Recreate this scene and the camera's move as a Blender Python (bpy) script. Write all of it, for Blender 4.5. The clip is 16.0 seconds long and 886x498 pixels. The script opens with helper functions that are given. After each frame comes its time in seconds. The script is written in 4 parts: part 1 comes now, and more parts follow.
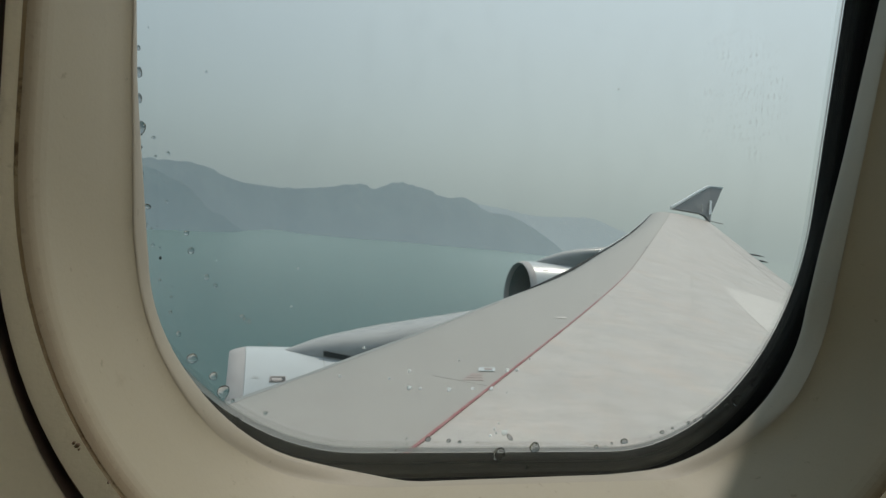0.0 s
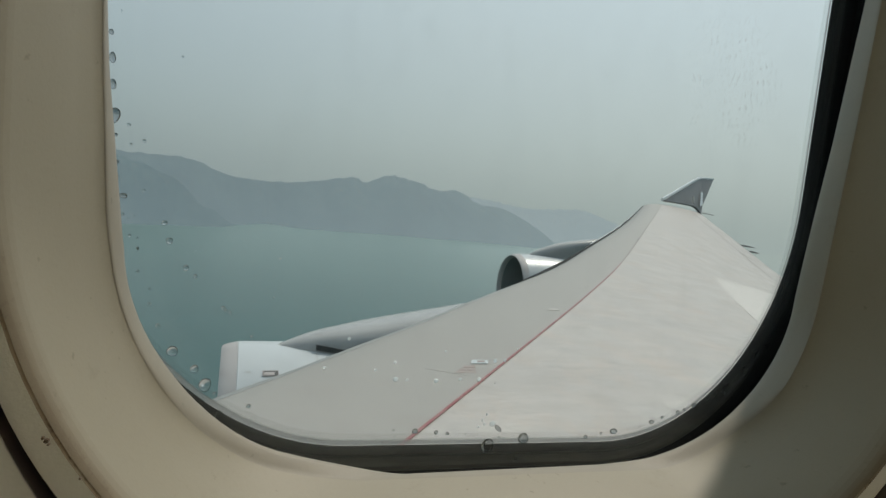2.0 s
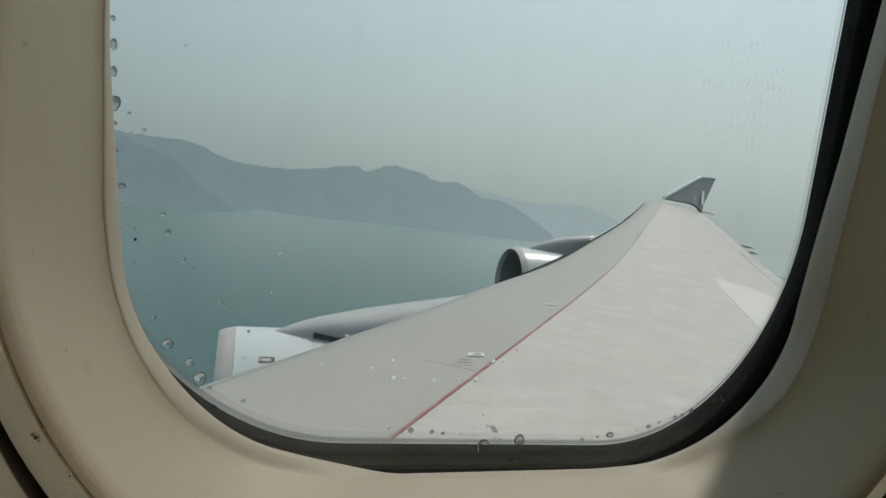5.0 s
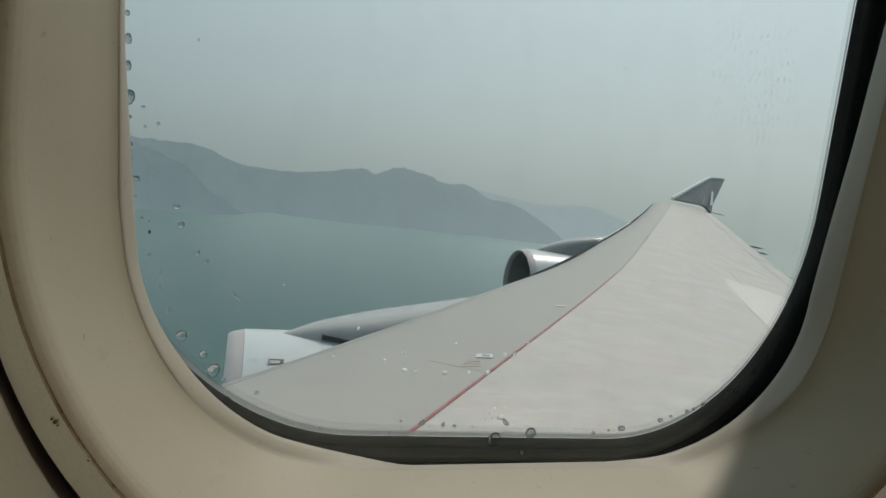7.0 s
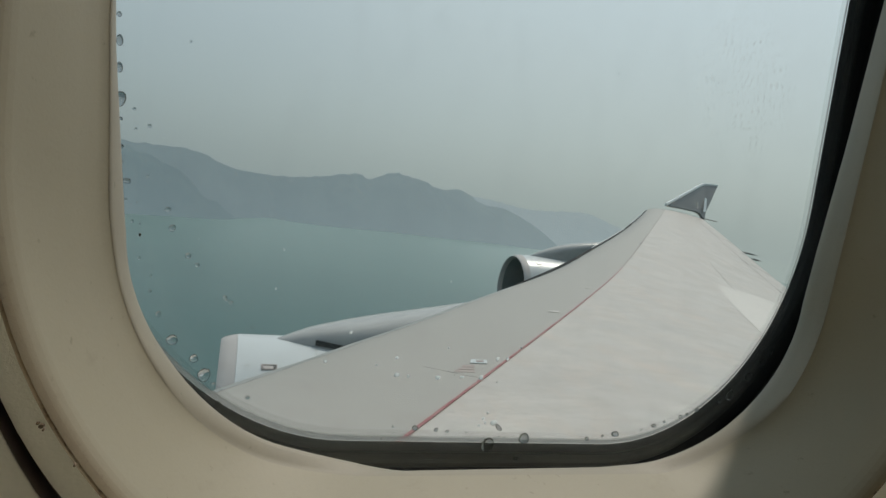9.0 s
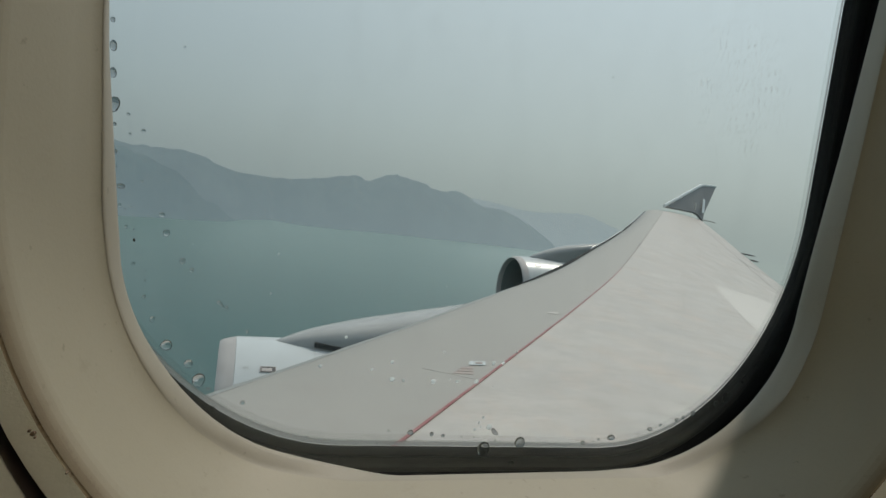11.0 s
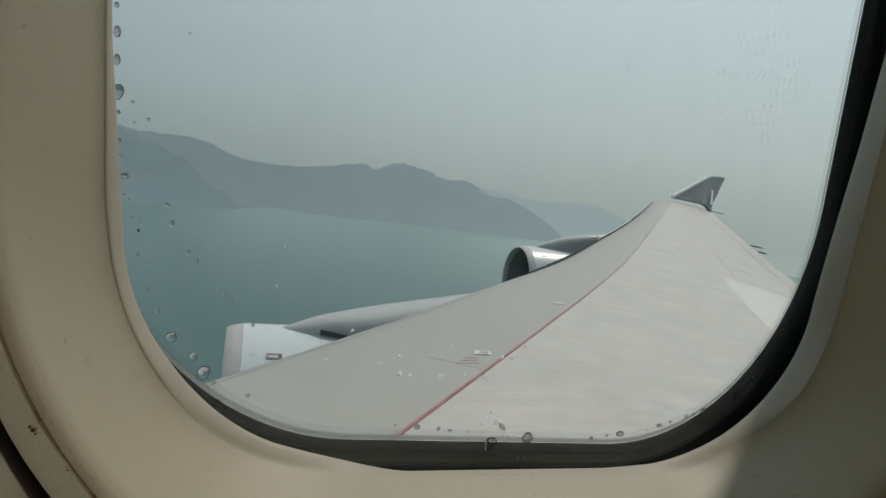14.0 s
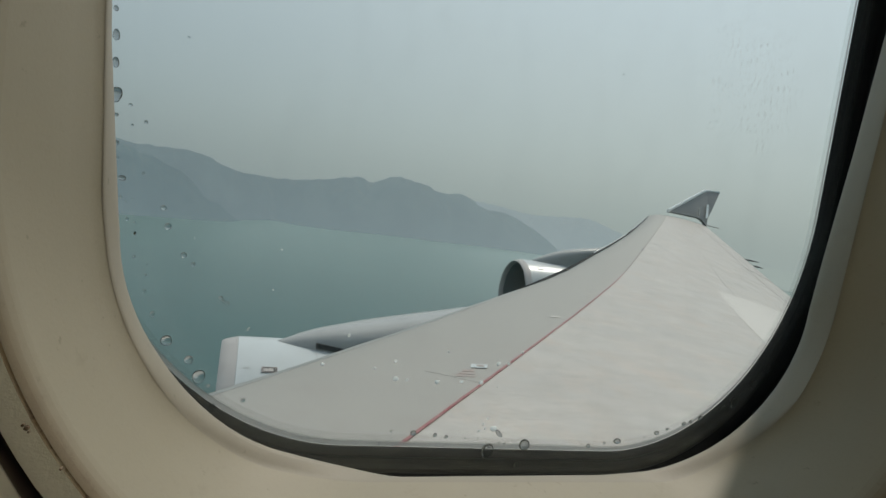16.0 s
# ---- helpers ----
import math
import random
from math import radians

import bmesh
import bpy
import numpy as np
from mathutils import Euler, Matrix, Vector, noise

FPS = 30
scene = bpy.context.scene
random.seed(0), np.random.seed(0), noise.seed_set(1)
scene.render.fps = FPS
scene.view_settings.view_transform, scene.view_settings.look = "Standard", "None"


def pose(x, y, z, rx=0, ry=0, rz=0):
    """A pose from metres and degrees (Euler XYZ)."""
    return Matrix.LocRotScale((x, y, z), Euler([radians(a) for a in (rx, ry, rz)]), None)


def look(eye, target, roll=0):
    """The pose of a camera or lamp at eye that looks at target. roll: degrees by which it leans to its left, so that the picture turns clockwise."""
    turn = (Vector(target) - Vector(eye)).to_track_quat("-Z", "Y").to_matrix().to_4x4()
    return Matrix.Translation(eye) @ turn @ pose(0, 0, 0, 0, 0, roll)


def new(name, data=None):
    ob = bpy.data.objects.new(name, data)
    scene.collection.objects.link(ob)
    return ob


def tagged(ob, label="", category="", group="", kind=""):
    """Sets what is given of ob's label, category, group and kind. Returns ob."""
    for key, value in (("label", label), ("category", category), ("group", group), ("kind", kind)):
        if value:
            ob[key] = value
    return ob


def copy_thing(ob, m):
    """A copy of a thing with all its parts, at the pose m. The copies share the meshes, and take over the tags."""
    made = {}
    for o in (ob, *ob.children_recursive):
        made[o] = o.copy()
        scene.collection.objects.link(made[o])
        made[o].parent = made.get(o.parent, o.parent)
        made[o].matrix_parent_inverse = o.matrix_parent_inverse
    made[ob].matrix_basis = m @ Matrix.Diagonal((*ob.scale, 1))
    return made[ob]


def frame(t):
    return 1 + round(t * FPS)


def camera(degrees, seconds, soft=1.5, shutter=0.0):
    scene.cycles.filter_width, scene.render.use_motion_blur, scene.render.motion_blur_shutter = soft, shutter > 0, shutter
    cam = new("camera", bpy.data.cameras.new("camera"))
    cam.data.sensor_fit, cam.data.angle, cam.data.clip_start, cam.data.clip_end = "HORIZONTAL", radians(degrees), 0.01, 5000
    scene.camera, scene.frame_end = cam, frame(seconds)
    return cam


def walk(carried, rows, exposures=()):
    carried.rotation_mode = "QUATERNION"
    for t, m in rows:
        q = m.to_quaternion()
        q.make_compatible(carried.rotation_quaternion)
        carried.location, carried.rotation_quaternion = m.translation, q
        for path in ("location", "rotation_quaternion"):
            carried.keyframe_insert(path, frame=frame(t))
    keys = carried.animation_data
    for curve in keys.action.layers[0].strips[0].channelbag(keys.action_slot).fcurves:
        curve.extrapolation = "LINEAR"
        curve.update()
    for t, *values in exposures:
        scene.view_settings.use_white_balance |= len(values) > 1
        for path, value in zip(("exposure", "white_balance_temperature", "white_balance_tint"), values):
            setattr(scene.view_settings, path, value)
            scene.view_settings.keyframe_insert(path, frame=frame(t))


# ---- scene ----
cam = camera(72.0, 16.0)
PATH = [
    (0, (-0.0028, -0.0045, 0.0023), (0.6801, 1.8703, -0.1348), 6.38),
    (0.5, (-0.0015, -0.0036, 0.0027), (0.6823, 1.8713, -0.1289), 6.13),
    (1, (-0.0007, -0.0028, 0.0024), (0.6906, 1.8692, -0.1316), 5.99),
    (1.5, (-0.0003, -0.0030, 0.0021), (0.7005, 1.8646, -0.1422), 5.98),
    (2, (0.0007, -0.0021, 0.0009), (0.7083, 1.8620, -0.1558), 6.05),
    (2.5, (-0.0003, -0.0028, 0.0012), (0.7106, 1.8600, -0.1555), 6.45),
    (3, (0.0004, -0.0016, 0.0007), (0.7142, 1.8583, -0.1764), 7.94),
    (3.5, (0.0017, 0.0004, 0.0023), (0.7226, 1.8566, -0.1841), 8.13),
    (4, (0.0007, 0.0004, 0.0042), (0.7237, 1.8560, -0.1795), 8.21),
    (6.5, (0.0009, 0.0014, 0.0003), (0.6912, 1.8691, -0.1875), 6.98),
    (7, (-0.0001, 0.0000, -0.0001), (0.6866, 1.8697, -0.1815), 7.45),
    (7.5, (-0.0009, -0.0011, 0.0010), (0.6844, 1.8705, -0.1648), 7.39),
    (8, (-0.0005, -0.0014, 0.0016), (0.6878, 1.8707, -0.1459), 7.36),
    (8.5, (0.0005, -0.0013, 0.0019), (0.6933, 1.8693, -0.1437), 7.27),
    (9, (0.0006, 0.0006, -0.0006), (0.7027, 1.8664, -0.1618), 7.65),
    (11.5, (0.0018, 0.0002, 0.0008), (0.7086, 1.8648, -0.1539), 7.52),
    (12, (0.0006, 0.0000, 0.0010), (0.7100, 1.8635, -0.1548), 7.57),
    (12.5, (0.0011, -0.0004, 0.0000), (0.7042, 1.8649, -0.1627), 7.61),
    (13, (0.0031, 0.0007, 0.0006), (0.7032, 1.8660, -0.1741), 7.20),
    (13.5, (0.0039, 0.0023, 0.0002), (0.7051, 1.8647, -0.1987), 7.58),
    (14, (0.0021, 0.0042, 0.0013), (0.6916, 1.8716, -0.1924), 8.02),
    (14.5, (0.0022, 0.0041, 0.0001), (0.6860, 1.8746, -0.1828), 7.82),
    (15, (0.0023, 0.0031, -0.0014), (0.6837, 1.8772, -0.1546), 7.87),
    (15.5, (0.0028, 0.0042, -0.0018), (0.6908, 1.8764, -0.1475), 7.96),
    (16, (0.0022, 0.0038, -0.0016), (0.6983, 1.8729, -0.1501), 8.17),
]
walk(cam, [(t, look(eye, target, roll)) for t, eye, target, roll in PATH],
     exposures=((0.0, -0.02), (2.0, 0.02), (3.5, 0.06), (6.5, 0.02), (8.5, -0.02), (11.5, -0.08), (13.5, -0.08), (16.0, -0.05)))

# ---- world and light: hazy midday sun, from aft and above ----
SUN_AZ, SUN_EL = 60.5, 60.0
world = bpy.data.worlds.new("hazy_sky")
scene.world = world
world.use_nodes = True
wt = world.node_tree
wt.nodes.clear()
w_out = wt.nodes.new("ShaderNodeOutputWorld")
w_mix = wt.nodes.new("ShaderNodeMixShader")
w_sky = wt.nodes.new("ShaderNodeTexSky")
w_sky.sky_type = "NISHITA"
w_sky.sun_disc = False
w_sky.sun_elevation, w_sky.sun_rotation = radians(SUN_EL), radians(SUN_AZ)
w_sky.dust_density, w_sky.air_density = 6.0, 1.0
w_b1 = wt.nodes.new("ShaderNodeBackground")
w_b1.inputs[1].default_value = 0.10
w_b2 = wt.nodes.new("ShaderNodeBackground")
w_b2.inputs[1].default_value = 1.0
w_tc = wt.nodes.new("ShaderNodeTexCoord")
w_sep = wt.nodes.new("ShaderNodeSeparateXYZ")
w_ramp = wt.nodes.new("ShaderNodeValToRGB")
w_ramp.color_ramp.elements[0].position = 0.0
w_ramp.color_ramp.elements[0].color = (0.437, 0.492, 0.467, 1)
w_ramp.color_ramp.elements[1].position = 0.45
w_ramp.color_ramp.elements[1].color = (0.52, 0.62, 0.672, 1)
el = w_ramp.color_ramp.elements.new(0.12)
el.color = (0.470, 0.540, 0.532, 1)
wt.links.new(w_tc.outputs["Generated"], w_sep.inputs[0])
wt.links.new(w_sep.outputs[2], w_ramp.inputs[0])
w_dot = wt.nodes.new("ShaderNodeVectorMath")
w_dot.operation = "DOT_PRODUCT"
w_dot.inputs[1].default_value = (math.sin(radians(SUN_AZ)) * math.cos(radians(SUN_EL)), math.cos(radians(SUN_AZ)) * math.cos(radians(SUN_EL)), math.sin(radians(SUN_EL)))
wt.links.new(w_tc.outputs["Generated"], w_dot.inputs[0])
w_glow = wt.nodes.new("ShaderNodeMapRange")
for key, v in zip(("From Min", "From Max", "To Min", "To Max"), (0.15, 0.75, 0.71, 1.18)):
    w_glow.inputs[key].default_value = v
wt.links.new(w_dot.outputs["Value"], w_glow.inputs[0])
wt.links.new(w_glow.outputs[0], w_b2.inputs[1])
w_cool = wt.nodes.new("ShaderNodeMix")
w_cool.data_type, w_cool.blend_type = "RGBA", "MULTIPLY"
w_cool.inputs[7].default_value = (0.93, 1.0, 1.07, 1)
w_far = wt.nodes.new("ShaderNodeMapRange")
for key, v in zip(("From Min", "From Max", "To Min", "To Max"), (0.15, 0.6, 1.0, 0.0)):
    w_far.inputs[key].default_value = v
wt.links.new(w_dot.outputs["Value"], w_far.inputs[0])
wt.links.new(w_far.outputs[0], w_cool.inputs[0])
wt.links.new(w_ramp.outputs[0], w_cool.inputs[6])
wt.links.new(w_cool.outputs[2], w_b2.inputs[0])
wt.links.new(w_sky.outputs[0], w_b1.inputs[0])
w_mix.inputs[0].default_value = 0.88
wt.links.new(w_b1.outputs[0], w_mix.inputs[1])
wt.links.new(w_b2.outputs[0], w_mix.inputs[2])
wt.links.new(w_mix.outputs[0], w_out.inputs[0])

sun = new("sun", bpy.data.lights.new("sun", "SUN"))
sun.data.energy, sun.data.angle, sun.data.color = 2.15, radians(2.5), (1.0, 0.93, 0.82)
s_dir = Vector((math.sin(radians(SUN_AZ)) * math.cos(radians(SUN_EL)), math.cos(radians(SUN_AZ)) * math.cos(radians(SUN_EL)), math.sin(radians(SUN_EL))))
sun.matrix_world = look(s_dir * 40, (0, 0, 0))


# ---- materials ----
class Mat:
    """A small wrapper to wire a principled material."""

    def __init__(self, name, color, rough=0.5, metal=0.0, spec=0.5):
        self.m = bpy.data.materials.new(name)
        self.m.use_nodes = True
        self.t = self.m.node_tree
        self.b = self.t.nodes["Principled BSDF"]
        self.color = color
        self.b.inputs["Base Color"].default_value = (*color, 1)
        self.b.inputs["Roughness"].default_value = rough
        self.b.inputs["Metallic"].default_value = metal
        self.b.inputs["Specular IOR Level"].default_value = spec
        self.co = self.t.nodes.new("ShaderNodeTexCoord").outputs["Object"]
        self.last = None

    def node(self, kind, **values):
        n = self.t.nodes.new(kind)
        for k, v in values.items():
            n.inputs[k].default_value = v
        return n

    def noise(self, scale, detail=4.0, rough=0.55, stretch=(1, 1, 1)):
        mp = self.node("ShaderNodeMapping")
        mp.inputs["Scale"].default_value = stretch
        n = self.node("ShaderNodeTexNoise", Scale=scale, Detail=detail, Roughness=rough)
        self.t.links.new(self.co, mp.inputs[0])
        self.t.links.new(mp.outputs[0], n.inputs["Vector"])
        return n.outputs[0]

    def span(self, value, lo, hi, to_lo=0.0, to_hi=1.0):
        n = self.node("ShaderNodeMapRange")
        for k, v in zip(("From Min", "From Max", "To Min", "To Max"), (lo, hi, to_lo, to_hi)):
            n.inputs[k].default_value = v
        self.t.links.new(value, n.inputs[0])
        return n.outputs[0]

    def tint(self, fac, color):
        """Mix the base colour towards color by fac."""
        n = self.t.nodes.new("ShaderNodeMix")
        n.data_type = "RGBA"
        if self.last is None:
            n.inputs[6].default_value = (*self.color, 1)
        else:
            self.t.links.new(self.last, n.inputs[6])
        n.inputs[7].default_value = (*color, 1)
        self.t.links.new(fac, n.inputs[0])
        self.last = n.outputs[2]
        self.t.links.new(self.last, self.b.inputs["Base Color"])
        return self

    def bump(self, value, strength, distance):
        n = self.node("ShaderNodeBump", Strength=strength, Distance=distance)
        self.t.links.new(value, n.inputs["Height"])
        self.t.links.new(n.outputs[0], self.b.inputs["Normal"])
        return self

    def rough(self, value):
        self.t.links.new(value, self.b.inputs["Roughness"])
        return self


def plastic(name, color, stain, rough=0.55, grain=0.10):
    k = Mat(name, color, rough)
    big, fine = k.noise(14, 5, 0.6), k.noise(900, 2)
    k.tint(k.span(big, 0.45, 0.8, 0, 0.35), stain)
    k.tint(k.span(fine, 0.5, 0.75, 0, 0.10), tuple(c * 0.7 for c in color))
    k.tint(k.span(k.noise(75, 7, 0.75), 0.60, 0.78, 0, 0.4), tuple(c * 0.72 for c in stain))
    k.tint(k.span(k.noise(230, 3, 0.6), 0.68, 0.76, 0, 0.45), tuple(c * 0.5 for c in stain))
    return k.bump(k.noise(1100, 3), grain, 0.0003)


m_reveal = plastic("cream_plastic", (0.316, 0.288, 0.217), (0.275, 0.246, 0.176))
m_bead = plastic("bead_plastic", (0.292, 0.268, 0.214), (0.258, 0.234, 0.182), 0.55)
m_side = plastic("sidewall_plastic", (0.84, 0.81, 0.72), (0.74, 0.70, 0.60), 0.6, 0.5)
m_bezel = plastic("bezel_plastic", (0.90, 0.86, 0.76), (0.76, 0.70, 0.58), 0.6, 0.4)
k = Mat("seam_dirt", (0.42, 0.36, 0.26), 0.75)
k.tint(k.span(k.noise(45, 6, 0.7), 0.35, 0.62), (0.30, 0.22, 0.135))
k.tint(k.span(k.noise(120, 6, 0.75), 0.54, 0.66), (0.13, 0.09, 0.058))
m_dirt = k


def rubbed(amount):
    """The reveal's plastic with brown grime rubbed into it in patches."""
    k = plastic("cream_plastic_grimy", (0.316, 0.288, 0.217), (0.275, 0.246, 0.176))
    k.tint(k.span(k.noise(30, 7, 0.72), 0.30, 0.70, 0.6 * amount, amount), (0.20, 0.152, 0.098))
    return k.tint(k.span(k.noise(420, 5, 0.7), 0.55, 0.7, 0, 0.5 * amount), (0.14, 0.10, 0.065)).m


m_band = [rubbed(a) for a in (0.12, 0.32, 0.58, 0.80)]
m_grime = Mat("grime", (0.13, 0.092, 0.06), 0.85)
m_grime = m_grime.tint(m_grime.span(m_grime.noise(900, 4), 0.45, 0.7), (0.24, 0.185, 0.13)).m
m_gap = Mat("dark_gap", (0.10, 0.075, 0.065), 0.7)
m_gap = m_gap.tint(m_gap.noise(60), (0.14, 0.11, 0.095)).m
m_reveal, m_bead, m_side, m_dirt, m_bezel = m_reveal.m, m_bead.m, m_side.m, m_dirt.m, m_bezel.m

def lit_dust(k, color, amount):
    """Dust along the window's foot, with the daylight there put into its colour."""
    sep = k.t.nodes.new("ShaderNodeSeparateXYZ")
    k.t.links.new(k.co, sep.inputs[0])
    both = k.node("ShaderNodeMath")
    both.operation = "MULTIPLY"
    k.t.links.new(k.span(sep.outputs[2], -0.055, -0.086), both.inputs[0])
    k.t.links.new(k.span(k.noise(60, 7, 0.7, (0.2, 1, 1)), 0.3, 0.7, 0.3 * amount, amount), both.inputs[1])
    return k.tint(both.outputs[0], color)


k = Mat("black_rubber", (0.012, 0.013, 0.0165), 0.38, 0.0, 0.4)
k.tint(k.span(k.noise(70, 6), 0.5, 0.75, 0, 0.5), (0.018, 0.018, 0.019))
lit_dust(k, (0.135, 0.132, 0.118), 0.95)
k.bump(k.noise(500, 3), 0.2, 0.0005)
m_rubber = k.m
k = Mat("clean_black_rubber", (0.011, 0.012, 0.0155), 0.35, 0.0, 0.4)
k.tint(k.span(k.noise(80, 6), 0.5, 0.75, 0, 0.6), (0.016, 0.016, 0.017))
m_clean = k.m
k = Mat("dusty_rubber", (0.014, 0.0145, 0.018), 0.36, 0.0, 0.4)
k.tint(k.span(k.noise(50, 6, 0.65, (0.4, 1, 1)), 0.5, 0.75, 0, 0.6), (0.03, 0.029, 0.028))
lit_dust(k, (0.15, 0.147, 0.130), 1.0)
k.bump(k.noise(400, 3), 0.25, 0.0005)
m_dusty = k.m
def acrylic(clear):
    """Bevelled acrylic, part clear and part cloudy."""
    k = Mat("pane_edge_acrylic", (0.47, 0.435, 0.44), 0.4, 0.0)
    k.tint(k.span(k.noise(90, 4), 0.45, 0.7, 0, 0.6), (0.40, 0.385, 0.385))
    glow = k.t.nodes.new("ShaderNodeBsdfTranslucent")
    glow.inputs[0].default_value = (0.42, 0.43, 0.425, 1)
    see = k.t.nodes.new("ShaderNodeBsdfTransparent")
    see.inputs[0].default_value = (0.93, 0.94, 0.935, 1)
    cloudy, both = k.t.nodes.new("ShaderNodeMixShader"), k.t.nodes.new("ShaderNodeMixShader")
    cloudy.inputs[0].default_value, both.inputs[0].default_value = 0.35, clear
    k.t.links.new(k.b.outputs[0], cloudy.inputs[1])
    k.t.links.new(glow.outputs[0], cloudy.inputs[2])
    k.t.links.new(cloudy.outputs[0], both.inputs[1])
    k.t.links.new(see.outputs[0], both.inputs[2])
    k.t.links.new(both.outputs[0], k.t.nodes["Material Output"].inputs[0])
    return k.m


m_retain = [acrylic(0.97 - 0.12 * u - 0.68 * (3 * v * v - 2 * v ** 3)) for u, v in [(i / 15, max(0.0, min(1.0, (i / 15 - 0.35) / 0.3))) for i in range(16)]]

# wing skin: grey paint, with chordwise streaks and faint stains
k = Mat("wing_skin", (0.395, 0.364, 0.340), 0.44)
streak = k.noise(1.1, 7, 0.75, (0.6, 1.3, 0.4))
k.tint(k.span(streak, 0.42, 0.66, 0, 0.35), (0.352, 0.329, 0.312))
k.tint(k.span(k.noise(0.45, 5, 0.6), 0.5, 0.75, 0, 0.4), (0.455, 0.435, 0.409))
k.tint(k.span(k.noise(5, 9, 0.86, (0.7, 1.1, 1)), 0.46, 0.64, 0, 0.7), (0.325, 0.288, 0.255))
k.tint(k.span(k.noise(2.6, 9, 0.84, (0.8, 0.9, 1)), 0.50, 0.64, 0, 0.6), (0.482, 0.440, 0.398))
k.tint(k.span(k.noise(1.7, 9, 0.85, (1.0, 0.8, 1)), 0.51, 0.64, 0, 0.62), (0.450, 0.365, 0.308))
k.tint(k.span(k.noise(16, 7, 0.85, (0.8, 0.8, 1)), 0.54, 0.66, 0, 0.7), (0.269, 0.248, 0.233))
k.tint(k.span(k.noise(48, 3, 0.7, (1.3, 0.8, 1)), 0.60, 0.70, 0, 0.45), (0.580, 0.554, 0.527))
k.tint(k.span(k.noise(4, 7, 0.75, (0.3, 2.2, 1)), 0.52, 0.66, 0, 0.42), (0.298, 0.272, 0.25))
k.tint(k.span(k.noise(3.1, 7, 0.75, (0.35, 2.0, 1)), 0.54, 0.67, 0, 0.3), (0.515, 0.478, 0.445))
wing_map = k.node("ShaderNodeMapping")
wing_map.inputs["Rotation"].default_value = (0, 0, radians(-48.5))
wing_brick = k.node("ShaderNodeTexBrick")
wing_brick.inputs["Scale"].default_value = 1.0
wing_brick.inputs["Mortar Size"].default_value = 0.010
wing_brick.inputs["Brick Width"].default_value = 1.7
wing_brick.inputs["Row Height"].default_value = 0.62
k.t.links.new(k.co, wing_map.inputs[0])
k.t.links.new(wing_map.outputs[0], wing_brick.inputs["Vector"])
k.tint(k.span(wing_brick.outputs["Fac"], 0.0, 1.0, 0, 0.10), (0.24, 0.23, 0.21))
k.rough(k.span(k.noise(2.2, 4), 0.3, 0.7, 0.34, 0.52))
k.bump(k.noise(3.0, 3), 0.05, 0.02)
m_wing = k.m
k = Mat("leading_edge_skin", (0.300, 0.281, 0.257), 0.45)
k.tint(k.span(k.noise(0.9, 5, 0.6, (0.3, 2, 1)), 0.45, 0.75, 0, 0.5), (0.275, 0.255, 0.232))
k.tint(k.span(k.noise(6, 7, 0.75), 0.5, 0.7, 0, 0.45), (0.245, 0.218, 0.195))
k.tint(k.span(k.noise(22, 4), 0.62, 0.75, 0, 0.4), (0.245, 0.24, 0.23))
m_lead = k.m
# shading of the rounded nose, put into the colour of a strip
k = Mat("nose_shade", (0.290, 0.286, 0.276), 0.34, 0.1)
k.tint(k.span(k.noise(1.2, 6, 0.7), 0.42, 0.68, 0, 0.7), (0.30, 0.292, 0.276))
m_strip = k.m
k = Mat("pale_panel", (0.50, 0.468, 0.438), 0.5)
k.tint(k.span(k.noise(2, 5, 0.6, (0.4, 2, 1)), 0.4, 0.7, 0, 0.6), (0.45, 0.42, 0.39))
k.tint(k.span(k.noise(7, 8, 0.78), 0.48, 0.66, 0, 0.5), (0.40, 0.368, 0.335))
m_pale = k.m
k = Mat("white_paint", (0.48, 0.505, 0.515), 0.32)
k.tint(k.span(k.noise(2.5, 5), 0.42, 0.68, 0, 0.6), (0.44, 0.46, 0.465))
k.tint(k.span(k.noise(17, 6, 0.75, (0.4, 1, 1)), 0.55, 0.72, 0, 0.5), (0.42, 0.43, 0.43))
m_white = k.m
k = Mat("clean_white_paint", (0.80, 0.81, 0.80), 0.3)
k.tint(k.span(k.noise(3, 5), 0.45, 0.7, 0, 0.5), (0.70, 0.71, 0.70))
m_gloss = k.m
k = Mat("pylon_paint", (0.37, 0.366, 0.357), 0.16)
k.tint(k.span(k.noise(1.5, 5), 0.42, 0.7, 0, 0.6), (0.34, 0.337, 0.328))
k.tint(k.span(k.noise(9, 6, 0.75, (0.3, 1, 1)), 0.52, 0.7, 0, 0.5), (0.21, 0.205, 0.196))
m_pylon = k.m
k = Mat("inlet_lip_metal", (0.43, 0.405, 0.392), 0.5, 0.1)
k.tint(k.span(k.noise(4, 5), 0.4, 0.7, 0, 0.6), (0.34, 0.305, 0.29))
m_lip = k.m
k = Mat("dark_metal", (0.05, 0.053, 0.055), 0.45, 0.5)
k.tint(k.noise(8), (0.085, 0.085, 0.085))
m_dark = k.m
k = Mat("inlet_liner", (0.12, 0.155, 0.155), 0.4, 0.2)
k.tint(k.noise(7), (0.17, 0.21, 0.21))
m_liner = k.m
k = Mat("fan_metal", (0.10, 0.125, 0.125), 0.3, 0.5)
k.tint(k.noise(5), (0.17, 0.20, 0.20))
m_fan = k.m
k = Mat("louvre_metal", (0.04, 0.042, 0.044), 0.5, 0.4)
k.tint(k.noise(8), (0.065, 0.065, 0.065))
m_louvre = k.m
k = Mat("matt_black", (0.010, 0.012, 0.013), 0.8, 0.0, 0.15)
k.tint(k.span(k.noise(6, 4), 0.4, 0.7), (0.018, 0.021, 0.022))
m_black = k.m
